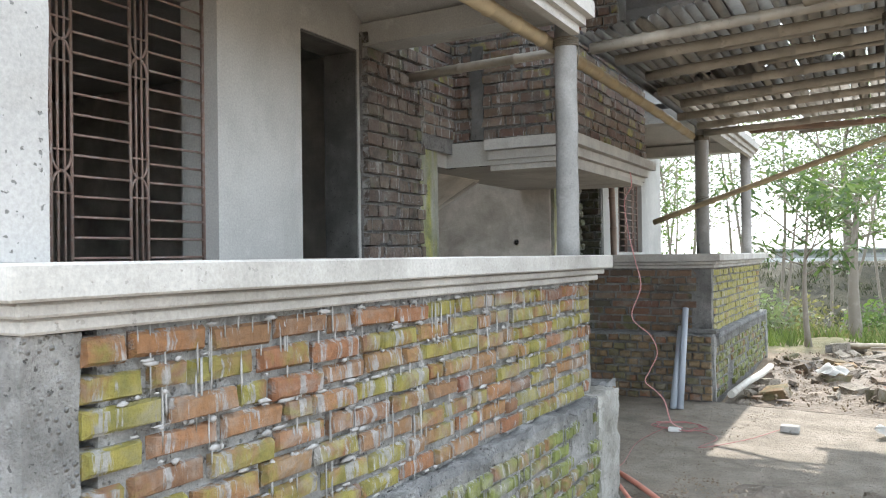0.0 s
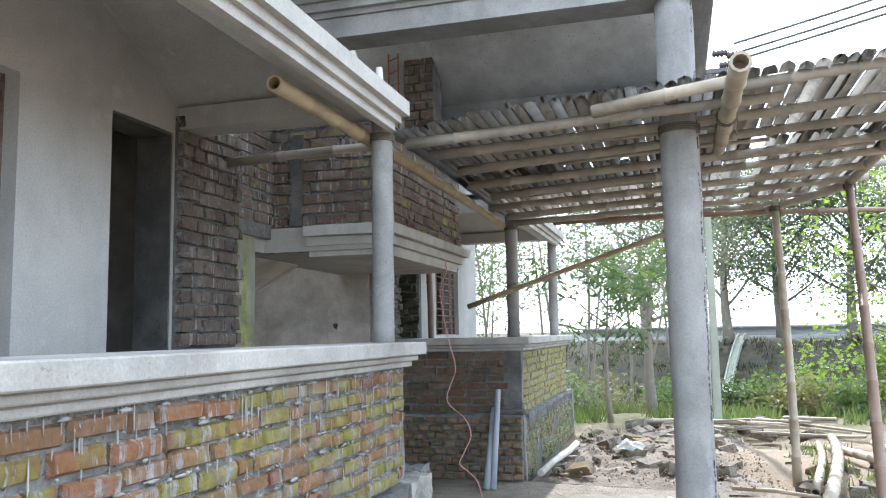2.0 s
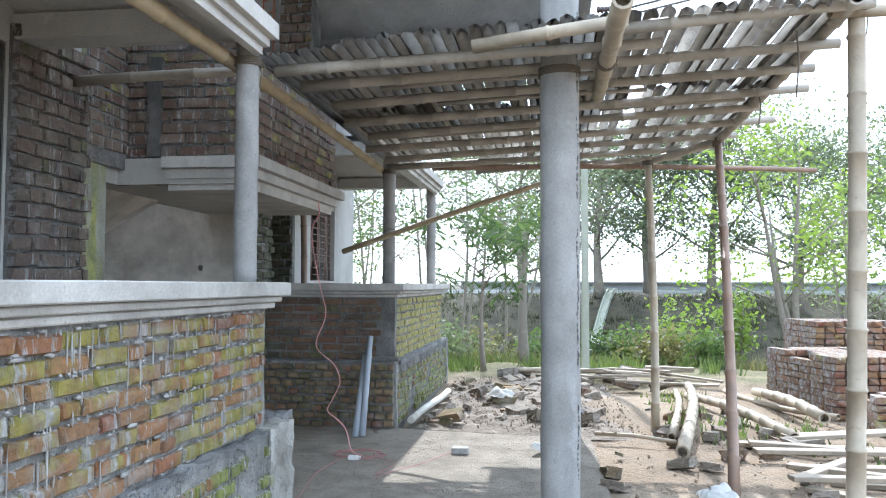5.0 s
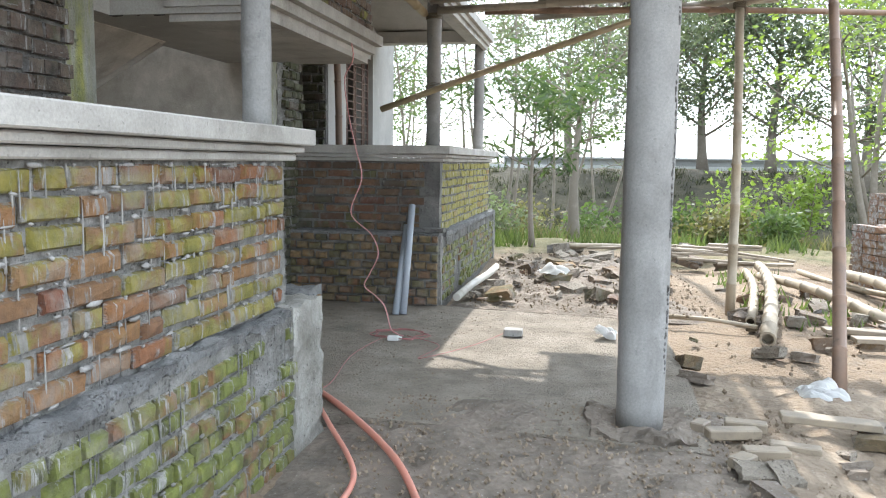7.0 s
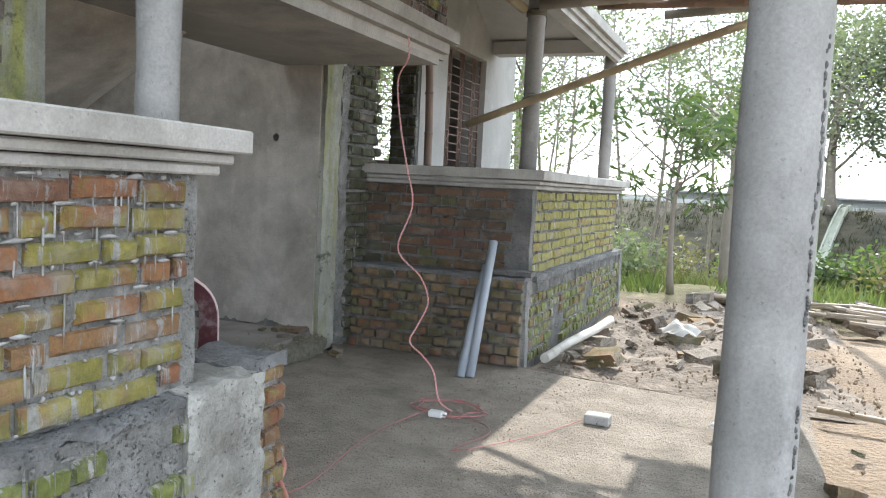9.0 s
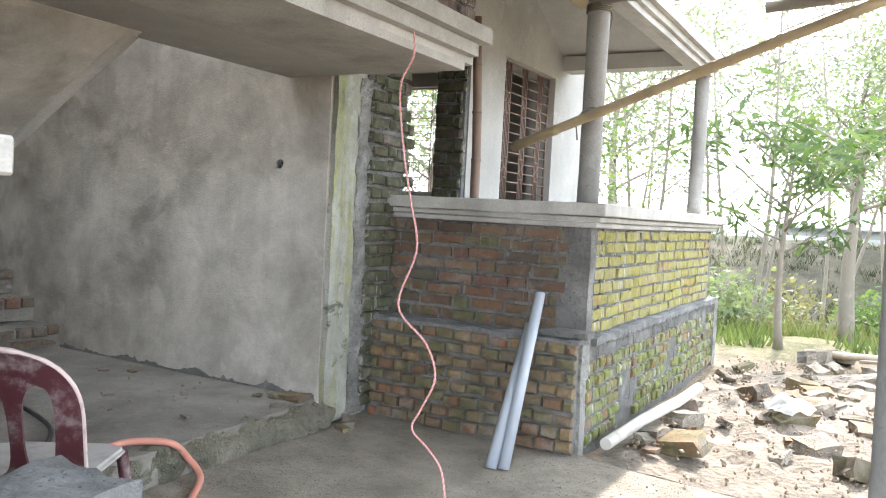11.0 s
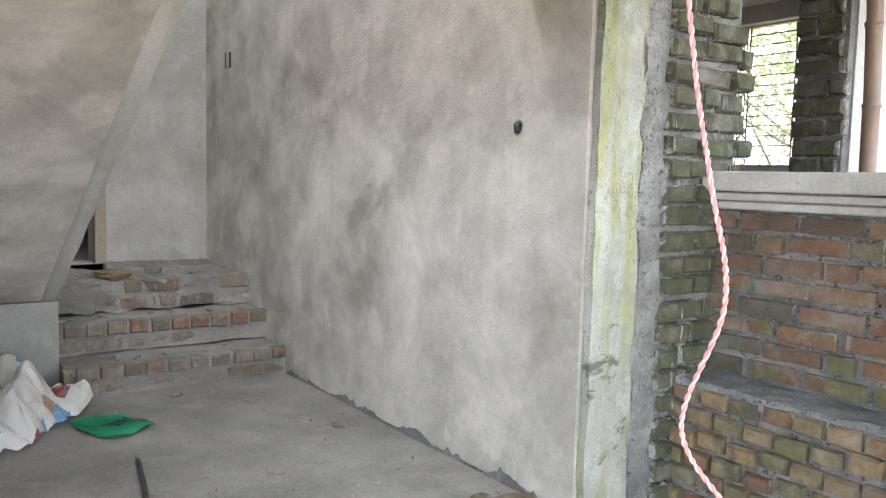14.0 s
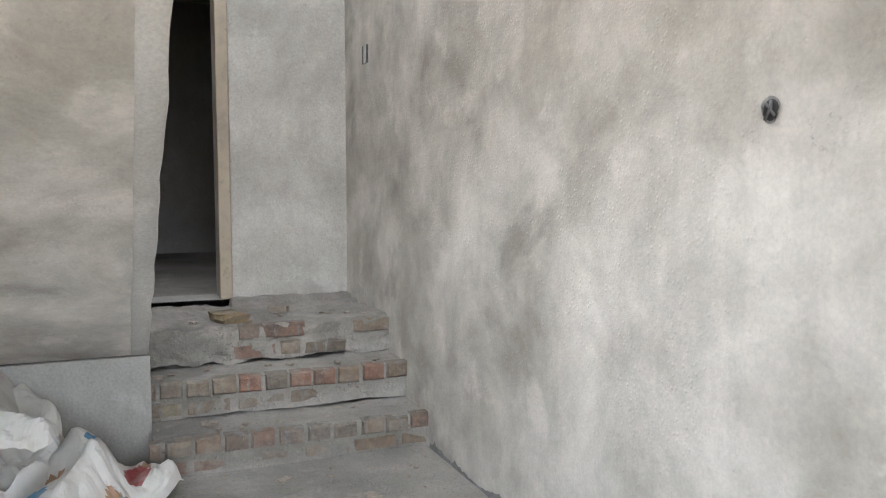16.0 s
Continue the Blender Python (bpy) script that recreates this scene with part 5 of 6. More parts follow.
def pr2(u, v):
    a = noise.noise(Vector((u * 3.4, v * 3.4, 8)))
    b = noise.noise(Vector((u * 5.0, v * 5.0, 21)))
    return 1 if a > 0.3 else 2 if a < -0.48 else 3 if b > 0.4 else 0


sack(-5.75, 6.45, 0.165, 25, (0.95, 0.8), 0.62, 1, "crumpled white printed cement sack on the floor", pr1)
sack(-5.4, 6.8, 0.166, -35, (0.75, 0.5), 0.36, 2, "crumpled white sack with blue and red print", pr2)
sack(-5.15, 6.4, 0.165, 60, (0.85, 0.7), 0.4, 3, "crumpled white sack with blue and red print", pr2)
sack(-5.7, 6.4, 0.42, 95, (0.7, 0.6), 0.5, 4, "dusty white sack heaped on others", pr1)
bm = crumpled(22, 16, (0.29, 0.22), 0.03, 9, None, lambda u, v: 1 if abs(abs(u - 0.5) - 0.28 * v) < 0.05 and 0.2 < v < 0.8 else 0, 0.02)
gb = part("plastic_bag", bm, [M_GREEN, M_GREEN_DARK])
gb.matrix_basis = pose(-5.13, 7.2, 0.166, 0, 0, 20)
tagged(gb, "flat crumpled green plastic bag on the floor", "plastic bag")


def strip(name, pts, r, material, label, category, seg=8, group=""):
    P = [Vector(p) for p in pts]
    out = []
    for i in range(len(P) - 1):
        p0, p1, p2, p3 = P[max(i - 1, 0)], P[i], P[i + 1], P[min(i + 2, len(P) - 1)]
        for k in range(8):
            t = k / 8
            out.append(0.5 * (2 * p1 + (p2 - p0) * t + (2 * p0 - 5 * p1 + 4 * p2 - p3) * t * t + (3 * p1 - p0 - 3 * p2 + p3) * t ** 3))
    out.append(P[-1])
    bm = bmesh.new()
    tube(bm, out, r, seg)
    return tagged(part(name, bm, material), label, category, group)


strip("hose", [(-1.009, 4.585, 0.0), (-1.241, 5.078, 0.02), (-1.622, 5.62, 0.03), (-1.986, 6.063, 0.02), (-2.295, 6.339, 0.018), (-2.555, 6.595, 0.016), (-2.689, 6.752, 0.016), (-2.889, 7.028, 0.016), (-3.042, 7.225, 0.03), (-3.141, 7.235, 0.1), (-3.144, 7.146, 0.185), (-3.237, 7.058, 0.2), (-3.3, 6.959, 0.195), (-3.265, 6.802, 0.185), (-3.199, 6.674, 0.15), (-3.114, 6.536, 0.05), (-3.041, 6.358, 0.018), (-2.949, 6.112, 0.016)], 0.0165, M_HOSE, "faded orange water hose looped over the slab edge", "hose")
strip("hose", [(-1.36, 4.487, 0.0), (-1.367, 4.881, 0.02), (-1.676, 5.472, 0.02), (-1.93, 5.925, 0.02), (-2.195, 6.358, 0.02), (-2.692, 6.358, 0.02), (-3.095, 6.211, 0.02)], 0.013, M_HOSE, "faded pink hose along the plinth end", "hose")
strip("cable_offcut", [(-4.586, 7.166, 0.18), (-4.132, 7.078, 0.185), (-3.768, 6.949, 0.185), (-3.525, 6.752, 0.18)], 0.012, M_BLACK, "bent black plastic pipe offcut on the floor", "pipe offcut")

# twisted pink extension cord hanging from the bay
path = [(-2.277, 7.584, 2.5), (-2.247, 7.584, 2.28), (-2.198, 7.574, 2.04), (-2.262, 7.574, 1.88), (-2.228, 7.574, 1.6), (-2.178, 7.574, 1.38), (-2.133, 7.574, 1.16), (-2.213, 7.574, 0.9), (-2.058, 7.574, 0.745), (-2.004, 7.574, 0.6), (-2.068, 7.574, 0.45), (-2.108, 7.574, 0.355), (-2.019, 7.574, 0.28), (-1.949, 7.574, 0.2), (-1.9, 7.554, 0.05), (-1.841, 7.524, 0.012), (-1.783, 7.475, 0.012)]
P = [Vector(p) for p in path]
fine = []
for i in range(len(P) - 1):
    p0, p1, p2, p3 = P[max(i - 1, 0)], P[i], P[i + 1], P[min(i + 2, len(P) - 1)]
    for k in range(48):
        t = k / 48
        fine.append(0.5 * (2 * p1 + (p2 - p0) * t + (2 * p0 - 5 * p1 + 4 * p2 - p3) * t * t + (3 * p1 - p0 - 3 * p2 + p3) * t ** 3))
cord = thing("extension_cord", "twisted pink extension cord hanging from the bay", "cord")
for ph, m in ((0, M_WIRE), (math.pi, plain("pale_pink_cord", (0.7, 0.42, 0.4), 0.55, vary=0.1))):
    bm = bmesh.new()
    pts = []
    for i, p in enumerate(fine):
        d = (fine[min(i + 1, len(fine) - 1)] - fine[max(i - 1, 0)]).normalized()
        s = d.orthogonal().normalized()
        u = d.cross(s)
        a = ph + i * 0.8
        pts.append(p + 0.0028 * (math.cos(a) * s + math.sin(a) * u))
    tube(bm, pts, 0.003, 6)
    part("strand", bm, m, cord)
r6 = random.Random(6)
coil = [(-1.82 + 0.2 * math.cos(i * 0.55) * (1 + 0.3 * r6.uniform(-1, 1)), 7.52 + 0.15 * math.sin(i * 0.55) * (1 + 0.3 * r6.uniform(-1, 1)), 0.012 + 0.004 * (i % 3)) for i in range(34)]
strip("cord_coil", coil, 0.0032, M_CORD, "loose coil of thin pink cord on the slab", "cord", 5)
strip("cord_coil", [(-1.76, 7.491, 0.01), (-1.47, 7.245, 0.01), (-1.532, 6.851, 0.01), (-1.271, 7.245, 0.01), (-1.108, 7.639, 0.012), (-1.002, 7.856, 0.03)], 0.0028, M_CORD, "thin pink cord trailing over the slab", "cord", 5)
strip("cord_coil", [(-1.911, 7.442, 0.01), (-1.98, 6.851, 0.01), (-1.903, 6.162, 0.01), (-1.962, 5.866, 0.01), (-1.822, 5.57, 0.0)], 0.0028, M_CORD, "thin pink cord trailing over the slab", "cord", 5)
plug = thing("socket", "small white plastic extension socket on the slab", "socket", at=(-1.83, 7.36, 0.0))
part("body", soft_box(-0.04, 0.04, -0.025, 0.025, 0.001, 0.035, 0.006), M_WHITE, plug)
part("cap", soft_box(0.04, 0.06, -0.015, 0.015, 0.006, 0.03, 0.004), M_WHITE, plug)

# pipes leaning on the plinth
for x0, y0, x1, y1, z1, lab in ((-2.05, 8.3, -2.06, 8.745, 0.72, "short"), (-1.99, 8.33, -2.02, 8.765, 0.9, "long")):
    bm = bmesh.new()
    a, b = Vector((x0, y0, 0.0)), Vector((x1, y1, z1))
    rings = tube(bm, [a, b], 0.031, 16, caps=False)
    inner = tube(bm, [b, a], 0.026, 16, caps=False)
    for p, q in ((rings[1], inner[0]), (rings[0], inner[1])):
        bmesh.ops.bridge_loops(bm, edges=[bm.edges.get((p[i], p[(i + 1) % 16])) for i in range(16)] + [bm.edges.get((q[i], q[(i + 1) % 16])) for i in range(16)])
    tagged(part("plastic_pipe", bm, M_PVC), lab + " grey plastic pipe leaning on the brick plinth", "pipe", "leaning pipes")
bm = bmesh.new()
tube(bm, [(-1.64, 8.95, 0.06), (-1.58, 9.5, 0.1), (-1.5, 10.1, 0.12), (-1.48, 10.65, 0.13)], 0.036, 14)
tagged(part("plastic_pipe", bm, M_PVC_WHITE), "dusty white plastic pipe lying beside the plinth", "pipe")
bm = soft_box(-2.05, -1.75, 8.85, 8.98, 0.65, 0.69, 0.008)
tagged(part("stone_slab", bm, M_MORTAR_DARK), "thin grey stone offcut on the plinth corner", "stone")
bm = soft_box(-1.07, -0.93, 7.68, 7.78, 0.0, 0.055, 0.01)
tagged(part("loose_brick", bm, M_PILLAR), "single pale brick lying on the concrete pad", "brick")


# ---- plastic chair ----
def chair(x, y, rz):
    c = thing("plastic_chair", "dusty maroon moulded plastic chair with arched back openings", "chair", at=(x, y, 0))
    c.rotation_euler = (0, 0, radians(rz))

    def arc(pts, r, name, seg=8, mat=None):
        bm = bmesh.new()
        tube(bm, pts, r, seg)
        part(name, bm, mat or M_CHAIR, c)

    bm = bmesh.new()
    slab(bm, [(-0.21, -0.2), (0.2, -0.23), (0.24, -0.15), (0.24, 0.15), (0.2, 0.23), (-0.21, 0.2)], 0.41, 0.44)
    bmesh.ops.bevel(bm, geom=bm.edges[:], offset=0.012, segments=2, affect="EDGES")
    part("seat", bm, M_SEAT, c, "seat dusted white with cement")
    # moulded back: a reclining shell with three long arched openings and a rounded rim
    def back_x(y, z):
        return -0.235 - 0.23 * (z - 0.43) - 0.05 * (1 - (y / 0.25) ** 2) * (z - 0.43) / 0.45

    def half_width(z):
        s = max(0.0, (z - 0.66) / 0.225)
        return 0.235 * (1 - min(1.0, s) ** 2.4) ** 0.42 + 0.006

    bm = bmesh.new()
    rows = []
    n = 44
    for i in range(n + 1):
        z = 0.43 + 0.455 * (i / n) ** 0.9
        wd = half_width(z)
        s = (z - 0.49) / 0.29
        gap = 0.043 * (1 - abs(2 * s - 1) ** 3.2) ** 0.45 if 0 < s < 1 else 0.0
        ys = [-wd]
        for c0 in (-0.13, 0.0, 0.13):
            c1 = c0 * (0.92 + 0.08 * s)
            ys += [max(-wd, min(wd, c1 - gap)), max(-wd, min(wd, c1 + gap))]
        rows.append([bm.verts.new((back_x(y, z), y, z)) for y in ys + [wd]])
    for lo, hi in zip(rows, rows[1:]):
        for k in range(7):
            wide = max(lo[k + 1].co.y - lo[k].co.y, hi[k + 1].co.y - hi[k].co.y)
            if wide > 1e-5 and (k % 2 == 0):
                bm.faces.new((lo[k], lo[k + 1], hi[k + 1], hi[k]))
    bmesh.ops.remove_doubles(bm, verts=bm.verts[:], dist=0.0004)
    bmesh.ops.dissolve_degenerate(bm, dist=0.0004, edges=bm.edges[:])
    bmesh.ops.solidify(bm, geom=bm.faces[:], thickness=0.012)
    part("backrest", bm, M_CHAIR, c, "maroon back with arched openings and white smears")
    zs = [0.43 + 0.45 * i / 16 for i in range(17)]
    side = [(back_x(half_width(z), z), half_width(z), z) for z in zs]
    arc([(x, -y, z) for x, y, z in side] + [(back_x(0.0, 0.888), 0.0, 0.888)] + side[::-1], 0.009, "rim", 8, M_RIM)
    for s in (-1, 1):
        arc([(0.21, s * 0.21, 0.42), (0.24, s * 0.235, 0.2), (0.26, s * 0.25, 0.0)], 0.022, "leg")
        arc([(-0.2, s * 0.19, 0.42), (-0.26, s * 0.22, 0.2), (-0.3, s * 0.235, 0.0)], 0.022, "leg")
    return c


chair(-2.68, 6.15, 125)


# ---- yard: rubble, timber, brick stacks ----
def chunk(seed, size):
    r = random.Random(seed)
    bm = bmesh.new()
    box(bm, -size[0] / 2, size[0] / 2, -size[1] / 2, size[1] / 2, -size[2] / 2, size[2] / 2)
    bmesh.ops.subdivide_edges(bm, edges=bm.edges[:], cuts=1, use_grid_fill=True)
    for v in bm.verts:
        v.co += Vector((r.uniform(-1, 1) * size[0], r.uniform(-1, 1) * size[1], r.uniform(-1, 1) * size[2])) * 0.11
    return bm


bm = bmesh.new()
bmx, bmy = 44, 40
mv = []
for j in range(bmy + 1):
    for i in range(bmx + 1):
        x, y = -1.74 + 2.3 * i / bmx, 8.82 + 4.4 * j / bmy
        e = min(i, bmx - i, j, bmy - j) / 6
        h = min(1, e) * (0.07 + 0.1 * noise.noise(Vector((x * 1.3, y * 1.3, 2))) + 0.05 * noise.noise(Vector((x * 5, y * 5, 1))) + 0.03 * noise.noise(Vector((x * 12, y * 12, 4))))
        mv.append(bm.verts.new((x, y, -0.06 + h)))
for j in range(bmy):
    for i in range(bmx):
        a = j * (bmx + 1) + i
        bm.faces.new((mv[a], mv[a + 1], mv[a + bmx + 2], mv[a + bmx + 1]))
tagged(part("rubble_mound", bm, M_MOUND), "low mound of grey soil and broken brick", "rubble", "", "stuff")
bm = bmesh.new()
mv = []
for j in range(31):
    for i in range(37):
        x, y = 0.05 + 2.4 * i / 36, 4.5 + 2.6 * j / 30
        e = min(i, 36 - i, j, 30 - j) / 6
        h = min(1, e) * (0.05 + 0.07 * noise.noise(Vector((x * 1.7, y * 1.7, 7))) + 0.03 * noise.noise(Vector((x * 9, y * 9, 4))))
        mv.append(bm.verts.new((x, y, -0.06 + h)))
for j in range(30):
    for i in range(36):
        a = j * 37 + i
        bm.faces.new((mv[a], mv[a + 1], mv[a + 38], mv[a + 37]))
tagged(part("rubble_mound", bm, M_MOUND_TAN), "tan rubbly soil and gravel beside the plinth", "rubble", "", "stuff")

bm = bmesh.new()
mv = []
for j in range(41):
    for i in range(37):
        x, y = -1.74 + 2.1 * i / 36, 3.25 + 3.1 * j / 40
        e = min(i, 36 - i, j, 40 - j) / 5
        h = min(1, e) * (0.05 + 0.05 * noise.noise(Vector((x * 1.7, y * 1.7, 9))) + 0.035 * noise.noise(Vector((x * 8, y * 8, 4))) + 0.02 * noise.noise(Vector((x * 20, y * 20, 4))))
        mv.append(bm.verts.new((x, y, -0.058 + h)))
for j in range(40):
    for i in range(36):
        a = j * 37 + i
        bm.faces.new((mv[a], mv[a + 1], mv[a + 38], mv[a + 37])).smooth = True
tagged(part("rubble_mound", bm, M_MOUND), "loose grey gravelly soil before the slab", "rubble", "", "stuff")
CHUNKS = {}
for mname, m in (("brick", M_BRICK_STEP), ("cement", M_PAD), ("red", M_BRICK_SIDE_LOW), ("grey", M_MOUND)):
    CHUNKS[mname] = [mesh_of(chunk(s, (1, 0.62, 0.42)), "rubble_piece", m) for s in range(4)]
r8 = random.Random(8)


def scatter(n, x0, x1, y0, y1, s0, s1, kinds, z=-0.02, label="broken brick lying in the rubble"):
    for _ in range(n):
        x, y = r8.uniform(x0, x1), r8.uniform(y0, y1)
        s = r8.uniform(s0, s1)
        ob = new("rubble_piece", r8.choice(CHUNKS[r8.choice(kinds)]))
        ob.matrix_basis = pose(x, y, z + 0.18 * s, r8.uniform(-18, 18), r8.uniform(-18, 18), r8.uniform(0, 360)) @ Matrix.Diagonal((s, s, s * r8.uniform(0.6, 1.1), 1))
        tagged(ob, label, "rubble", "rubble pieces")


scatter(75, -1.55, 0.28, 9.1, 12.6, 0.06, 0.27, ("brick", "brick", "grey", "red", "red", "cement"), 0.0)
scatter(26, -1.0, 1.5, 12.4, 14.6, 0.12, 0.4, ("cement", "cement", "brick"), -0.03, "pale broken concrete lump on the soil")
scatter(30, 0.2, 1.9, 4.8, 8.2, 0.06, 0.2, ("cement", "grey", "red"), -0.03, "broken brick on the churned soil")
scatter(26, 0.8, 2.1, 7.9, 11.0, 0.1, 0.26, ("red", "cement", "brick"), -0.04, "broken brick on the trodden yard")
# fine gravel as one piece of stuff
bm = bmesh.new()
for _ in range(6400):
    k = r8.random()
    if k < 0.2:
        x, y, z, s = r8.uniform(-3.1, -1.2), r8.uniform(5.6, 8.6), 0.001, r8.choice((0.003, 0.004, 0.006, 0.009))
        if x > -1.7 and r8.random() < 0.6:
            continue
    elif k < 0.215:
        x, y, z, s = r8.uniform(-6.0, -3.3), 8.3 - 1.3 * r8.random() ** 2, 0.167, r8.uniform(0.004, 0.013)
    elif k < 0.26:
        x, y, z, s = r8.uniform(-3.4, -3.1), r8.uniform(5.9, 8.4), 0.16, r8.uniform(0.004, 0.012)
    elif k < 0.42:
        x, y, z, s = r8.uniform(-1.6, 0.6), r8.uniform(8.6, 13), 0.045, r8.uniform(0.006, 0.022)
    elif k < 0.88:
        x, y, z, s = r8.uniform(-1.5, 0.6), r8.uniform(3.6, 6.1), 0.0, r8.uniform(0.004, 0.016)
    else:
        x, y, z, s = r8.uniform(-1.5, 2.8), r8.uniform(3.6, 10), -0.01 if r8.random() < 0.7 else 0.006, r8.uniform(0.006, 0.022)
        if -3.2 < x < 0.3 and y > 5.4:
            z, s = 0.0, 0.004
    m = Matrix.Translation((x, y, z)) @ Euler((r8.uniform(0, 3), r8.uniform(0, 3), r8.uniform(0, 3))).to_matrix().to_4x4() @ Matrix.Diagonal((s, s * 0.8, s * 0.6, 1))
    vs = [bm.verts.new(m @ Vector(p)) for p in ((1, 0, 0), (-1, 0, 0), (0, 1, 0), (0, -1, 0), (0, 0, 1), (0, 0, -1))]
    for a, b, c in ((0, 2, 4), (2, 1, 4), (1, 3, 4), (3, 0, 4), (2, 0, 5), (1, 2, 5), (3, 1, 5), (0, 3, 5)):
        bm.faces.new((vs[a], vs[b], vs[c]))
tagged(part("gravel", bm, M_MOUND_TAN), "scattered mortar crumbs and gravel", "gravel", "", "stuff")
# chips on the lobby floor
for i, (x, y, m) in enumerate(((-4.6, 8.1, "red"), (-4.75, 8.0, "cement"), (-3.55, 8.15, "red"), (-3.9, 7.9, "cement"), (-5.2, 7.9, "cement"), (-4.2, 7.6, "cement"), (-5.5, 7.6, "cement"), (-3.5, 7.55, "grey"))):
    ob = new("rubble_piece", CHUNKS[m][i % 4])
    s = 0.06
    ob.matrix_basis = pose(x, y, 0.175, 0, 0, i * 50) @ Matrix.Diagonal((s, s, s * 0.5, 1))
    tagged(ob, "small broken chip on the lobby floor", "rubble", "rubble pieces")
for i in range(34):
    k = r8.randrange(3)
    s = r8.uniform(0.015, 0.05)
    ob = new("rubble_piece", CHUNKS[r8.choice(("red", "cement", "grey", "cement"))][i % 4])
    ob.matrix_basis = pose((-5.75, -6.05, -6.35)[k] - r8.uniform(0.02, 0.2), r8.uniform(7.1, 8.25), (0.327, 0.512, 0.697)[k] + 0.15 * s, 0, 0, i * 41) @ Matrix.Diagonal((s, s, s * 0.6, 1))
    tagged(ob, "small mortar crumb lying on the brick steps", "rubble", "rubble pieces")
ob = new("rubble_piece", CHUNKS["red"][0])
ob.matrix_basis = pose(-6.48, 7.5, 0.72, 0, 0, 20) @ Matrix.Diagonal((0.2, 0.2, 0.1, 1))
tagged(ob, "flat broken tile on the top step", "rubble", "rubble pieces")
ob = new("rubble_piece", CHUNKS["cement"][0])
ob.matrix_basis = pose(-6.65, 7.8, 0.72, 0, 0, 70) @ Matrix.Diagonal((0.1, 0.1, 0.08, 1))
tagged(ob, "white crumpled scrap on the top step", "rubble", "rubble pieces")

# bamboo and branches lying in the yard
for i, (a, b, r, lab) in enumerate((((0.85, 7.97, 0.02), (1.62, 12.42, 0.05), 0.06, "pale"), ((0.87, 8.72, 0), (1.37, 11.82, 0.03), 0.045, "pale"), ((1.95, 8.67, 0.04), (1.42, 11.22, 0.06), 0.055, "pale"), ((2.42, 9.32, 0.12), (2.27, 11.42, 0.1), 0.06, "pale"), ((2.07, 12.22, 0), (2.72, 9.82, 0.06), 0.035, "pale"), ((0.17, 8.72, 0.02), (0.87, 8.42, 0.02), 0.02, "thin"), ((-1.03, 13.82, 0.05), (1.17, 13.42, 0.06), 0.04, "pale"))):
    pole("bamboo_log", a, b, r, M_BAM_PALE, lab + " bleached bamboo lying on the ground", "bamboo", seed=70 + i, group="bamboo on the ground", bend=0.025)
for i in range(14):
    x, y, rz, ln = 0.1 + r8.uniform(0, 2.0), 12.2 + r8.uniform(0, 1.6), r8.uniform(-30, 40), r8.uniform(0.7, 1.6)
    ob = part("plank", soft_box(-ln / 2, ln / 2, -0.05, 0.05, 0, 0.03, 0.004, 1), M_PLANK)
    ob.matrix_basis = pose(x, y, 0.02 + 0.03 * (i % 5), r8.uniform(-5, 5), r8.uniform(-6, 6), rz)
    tagged(ob, "bleached waste board in a heap on the ground", "plank", "waste boards")
for i, (x, y, rz, ln, w) in enumerate(((2.17, 8.52, 2, 1.6, 0.14), (2.22, 8.27, -6, 1.5, 0.12), (2.07, 7.97, 4, 1.3, 0.12), (2.37, 7.72, -3, 1.4, 0.13), (2.12, 7.32, -28, 1.2, 0.1), (1.87, 7.02, 10, 0.9, 0.1), (2.32, 7.12, -12, 1.1, 0.12), (1.82, 7.47, 50, 0.9, 0.09), (2.47, 8.82, 12, 1.2, 0.2), (1.97, 6.62, -40, 1.1, 0.1), (1.22, 5.82, 20, 0.5, 0.12), (0.72, 5.92, -5, 0.45, 0.1), (0.82, 6.17, -15, 0.4, 0.1))):
    ob = part("plank", soft_box(-ln / 2, ln / 2, -w / 2, w / 2, 0, 0.035, 0.004, 1), M_PLANK)
    ob.matrix_basis = pose(x, y, -0.03 + 0.036 * (i % 3), 0, r8.uniform(-2, 2), rz)
    tagged(ob, "weathered shuttering plank on the ground", "plank", "shuttering planks")


def stack(x0, y0, nx, ny, nz, rz, label):
    s = thing("brick_stack", label, "brick stack", "brick stacks", at=(x0, y0, -0.06))
    s.rotation_euler = (0, 0, radians(rz))
    kinds = brick_kinds(M_BRICK_NEW)
    for k in range(nz):
        for j in range(ny):
            for i in range(nx):
                if 0 < i < nx - 1 and 0 < j < ny - 1 and k < nz - 1:
                    continue
                if k == nz - 1 and r8.random() < 0.12:
                    continue
                ob = new("brick", r8.choice(kinds))
                ob.parent = s
                flip = 0 if j == 0 or 0 < j < ny - 1 else 180
                ob.matrix_basis = pose(i * 0.128 + r8.uniform(-0.006, 0.006), j * 0.25 + r8.uniform(-0.008, 0.008), 0.04 + k * 0.078, 0, 0, flip + r8.uniform(-3, 3)) @ Matrix.Diagonal((0.115, 0.238, 0.073, 1))


stack(2.86, 10.35, 9, 6, 9, 14, "neat stack of new red bricks in the yard")
stack(3.25, 12.2, 9, 4, 13, 8, "taller stack of new red bricks in the yard")
stack(3.0, 9.5, 6, 2, 5, -6, "low row of red bricks in the yard")

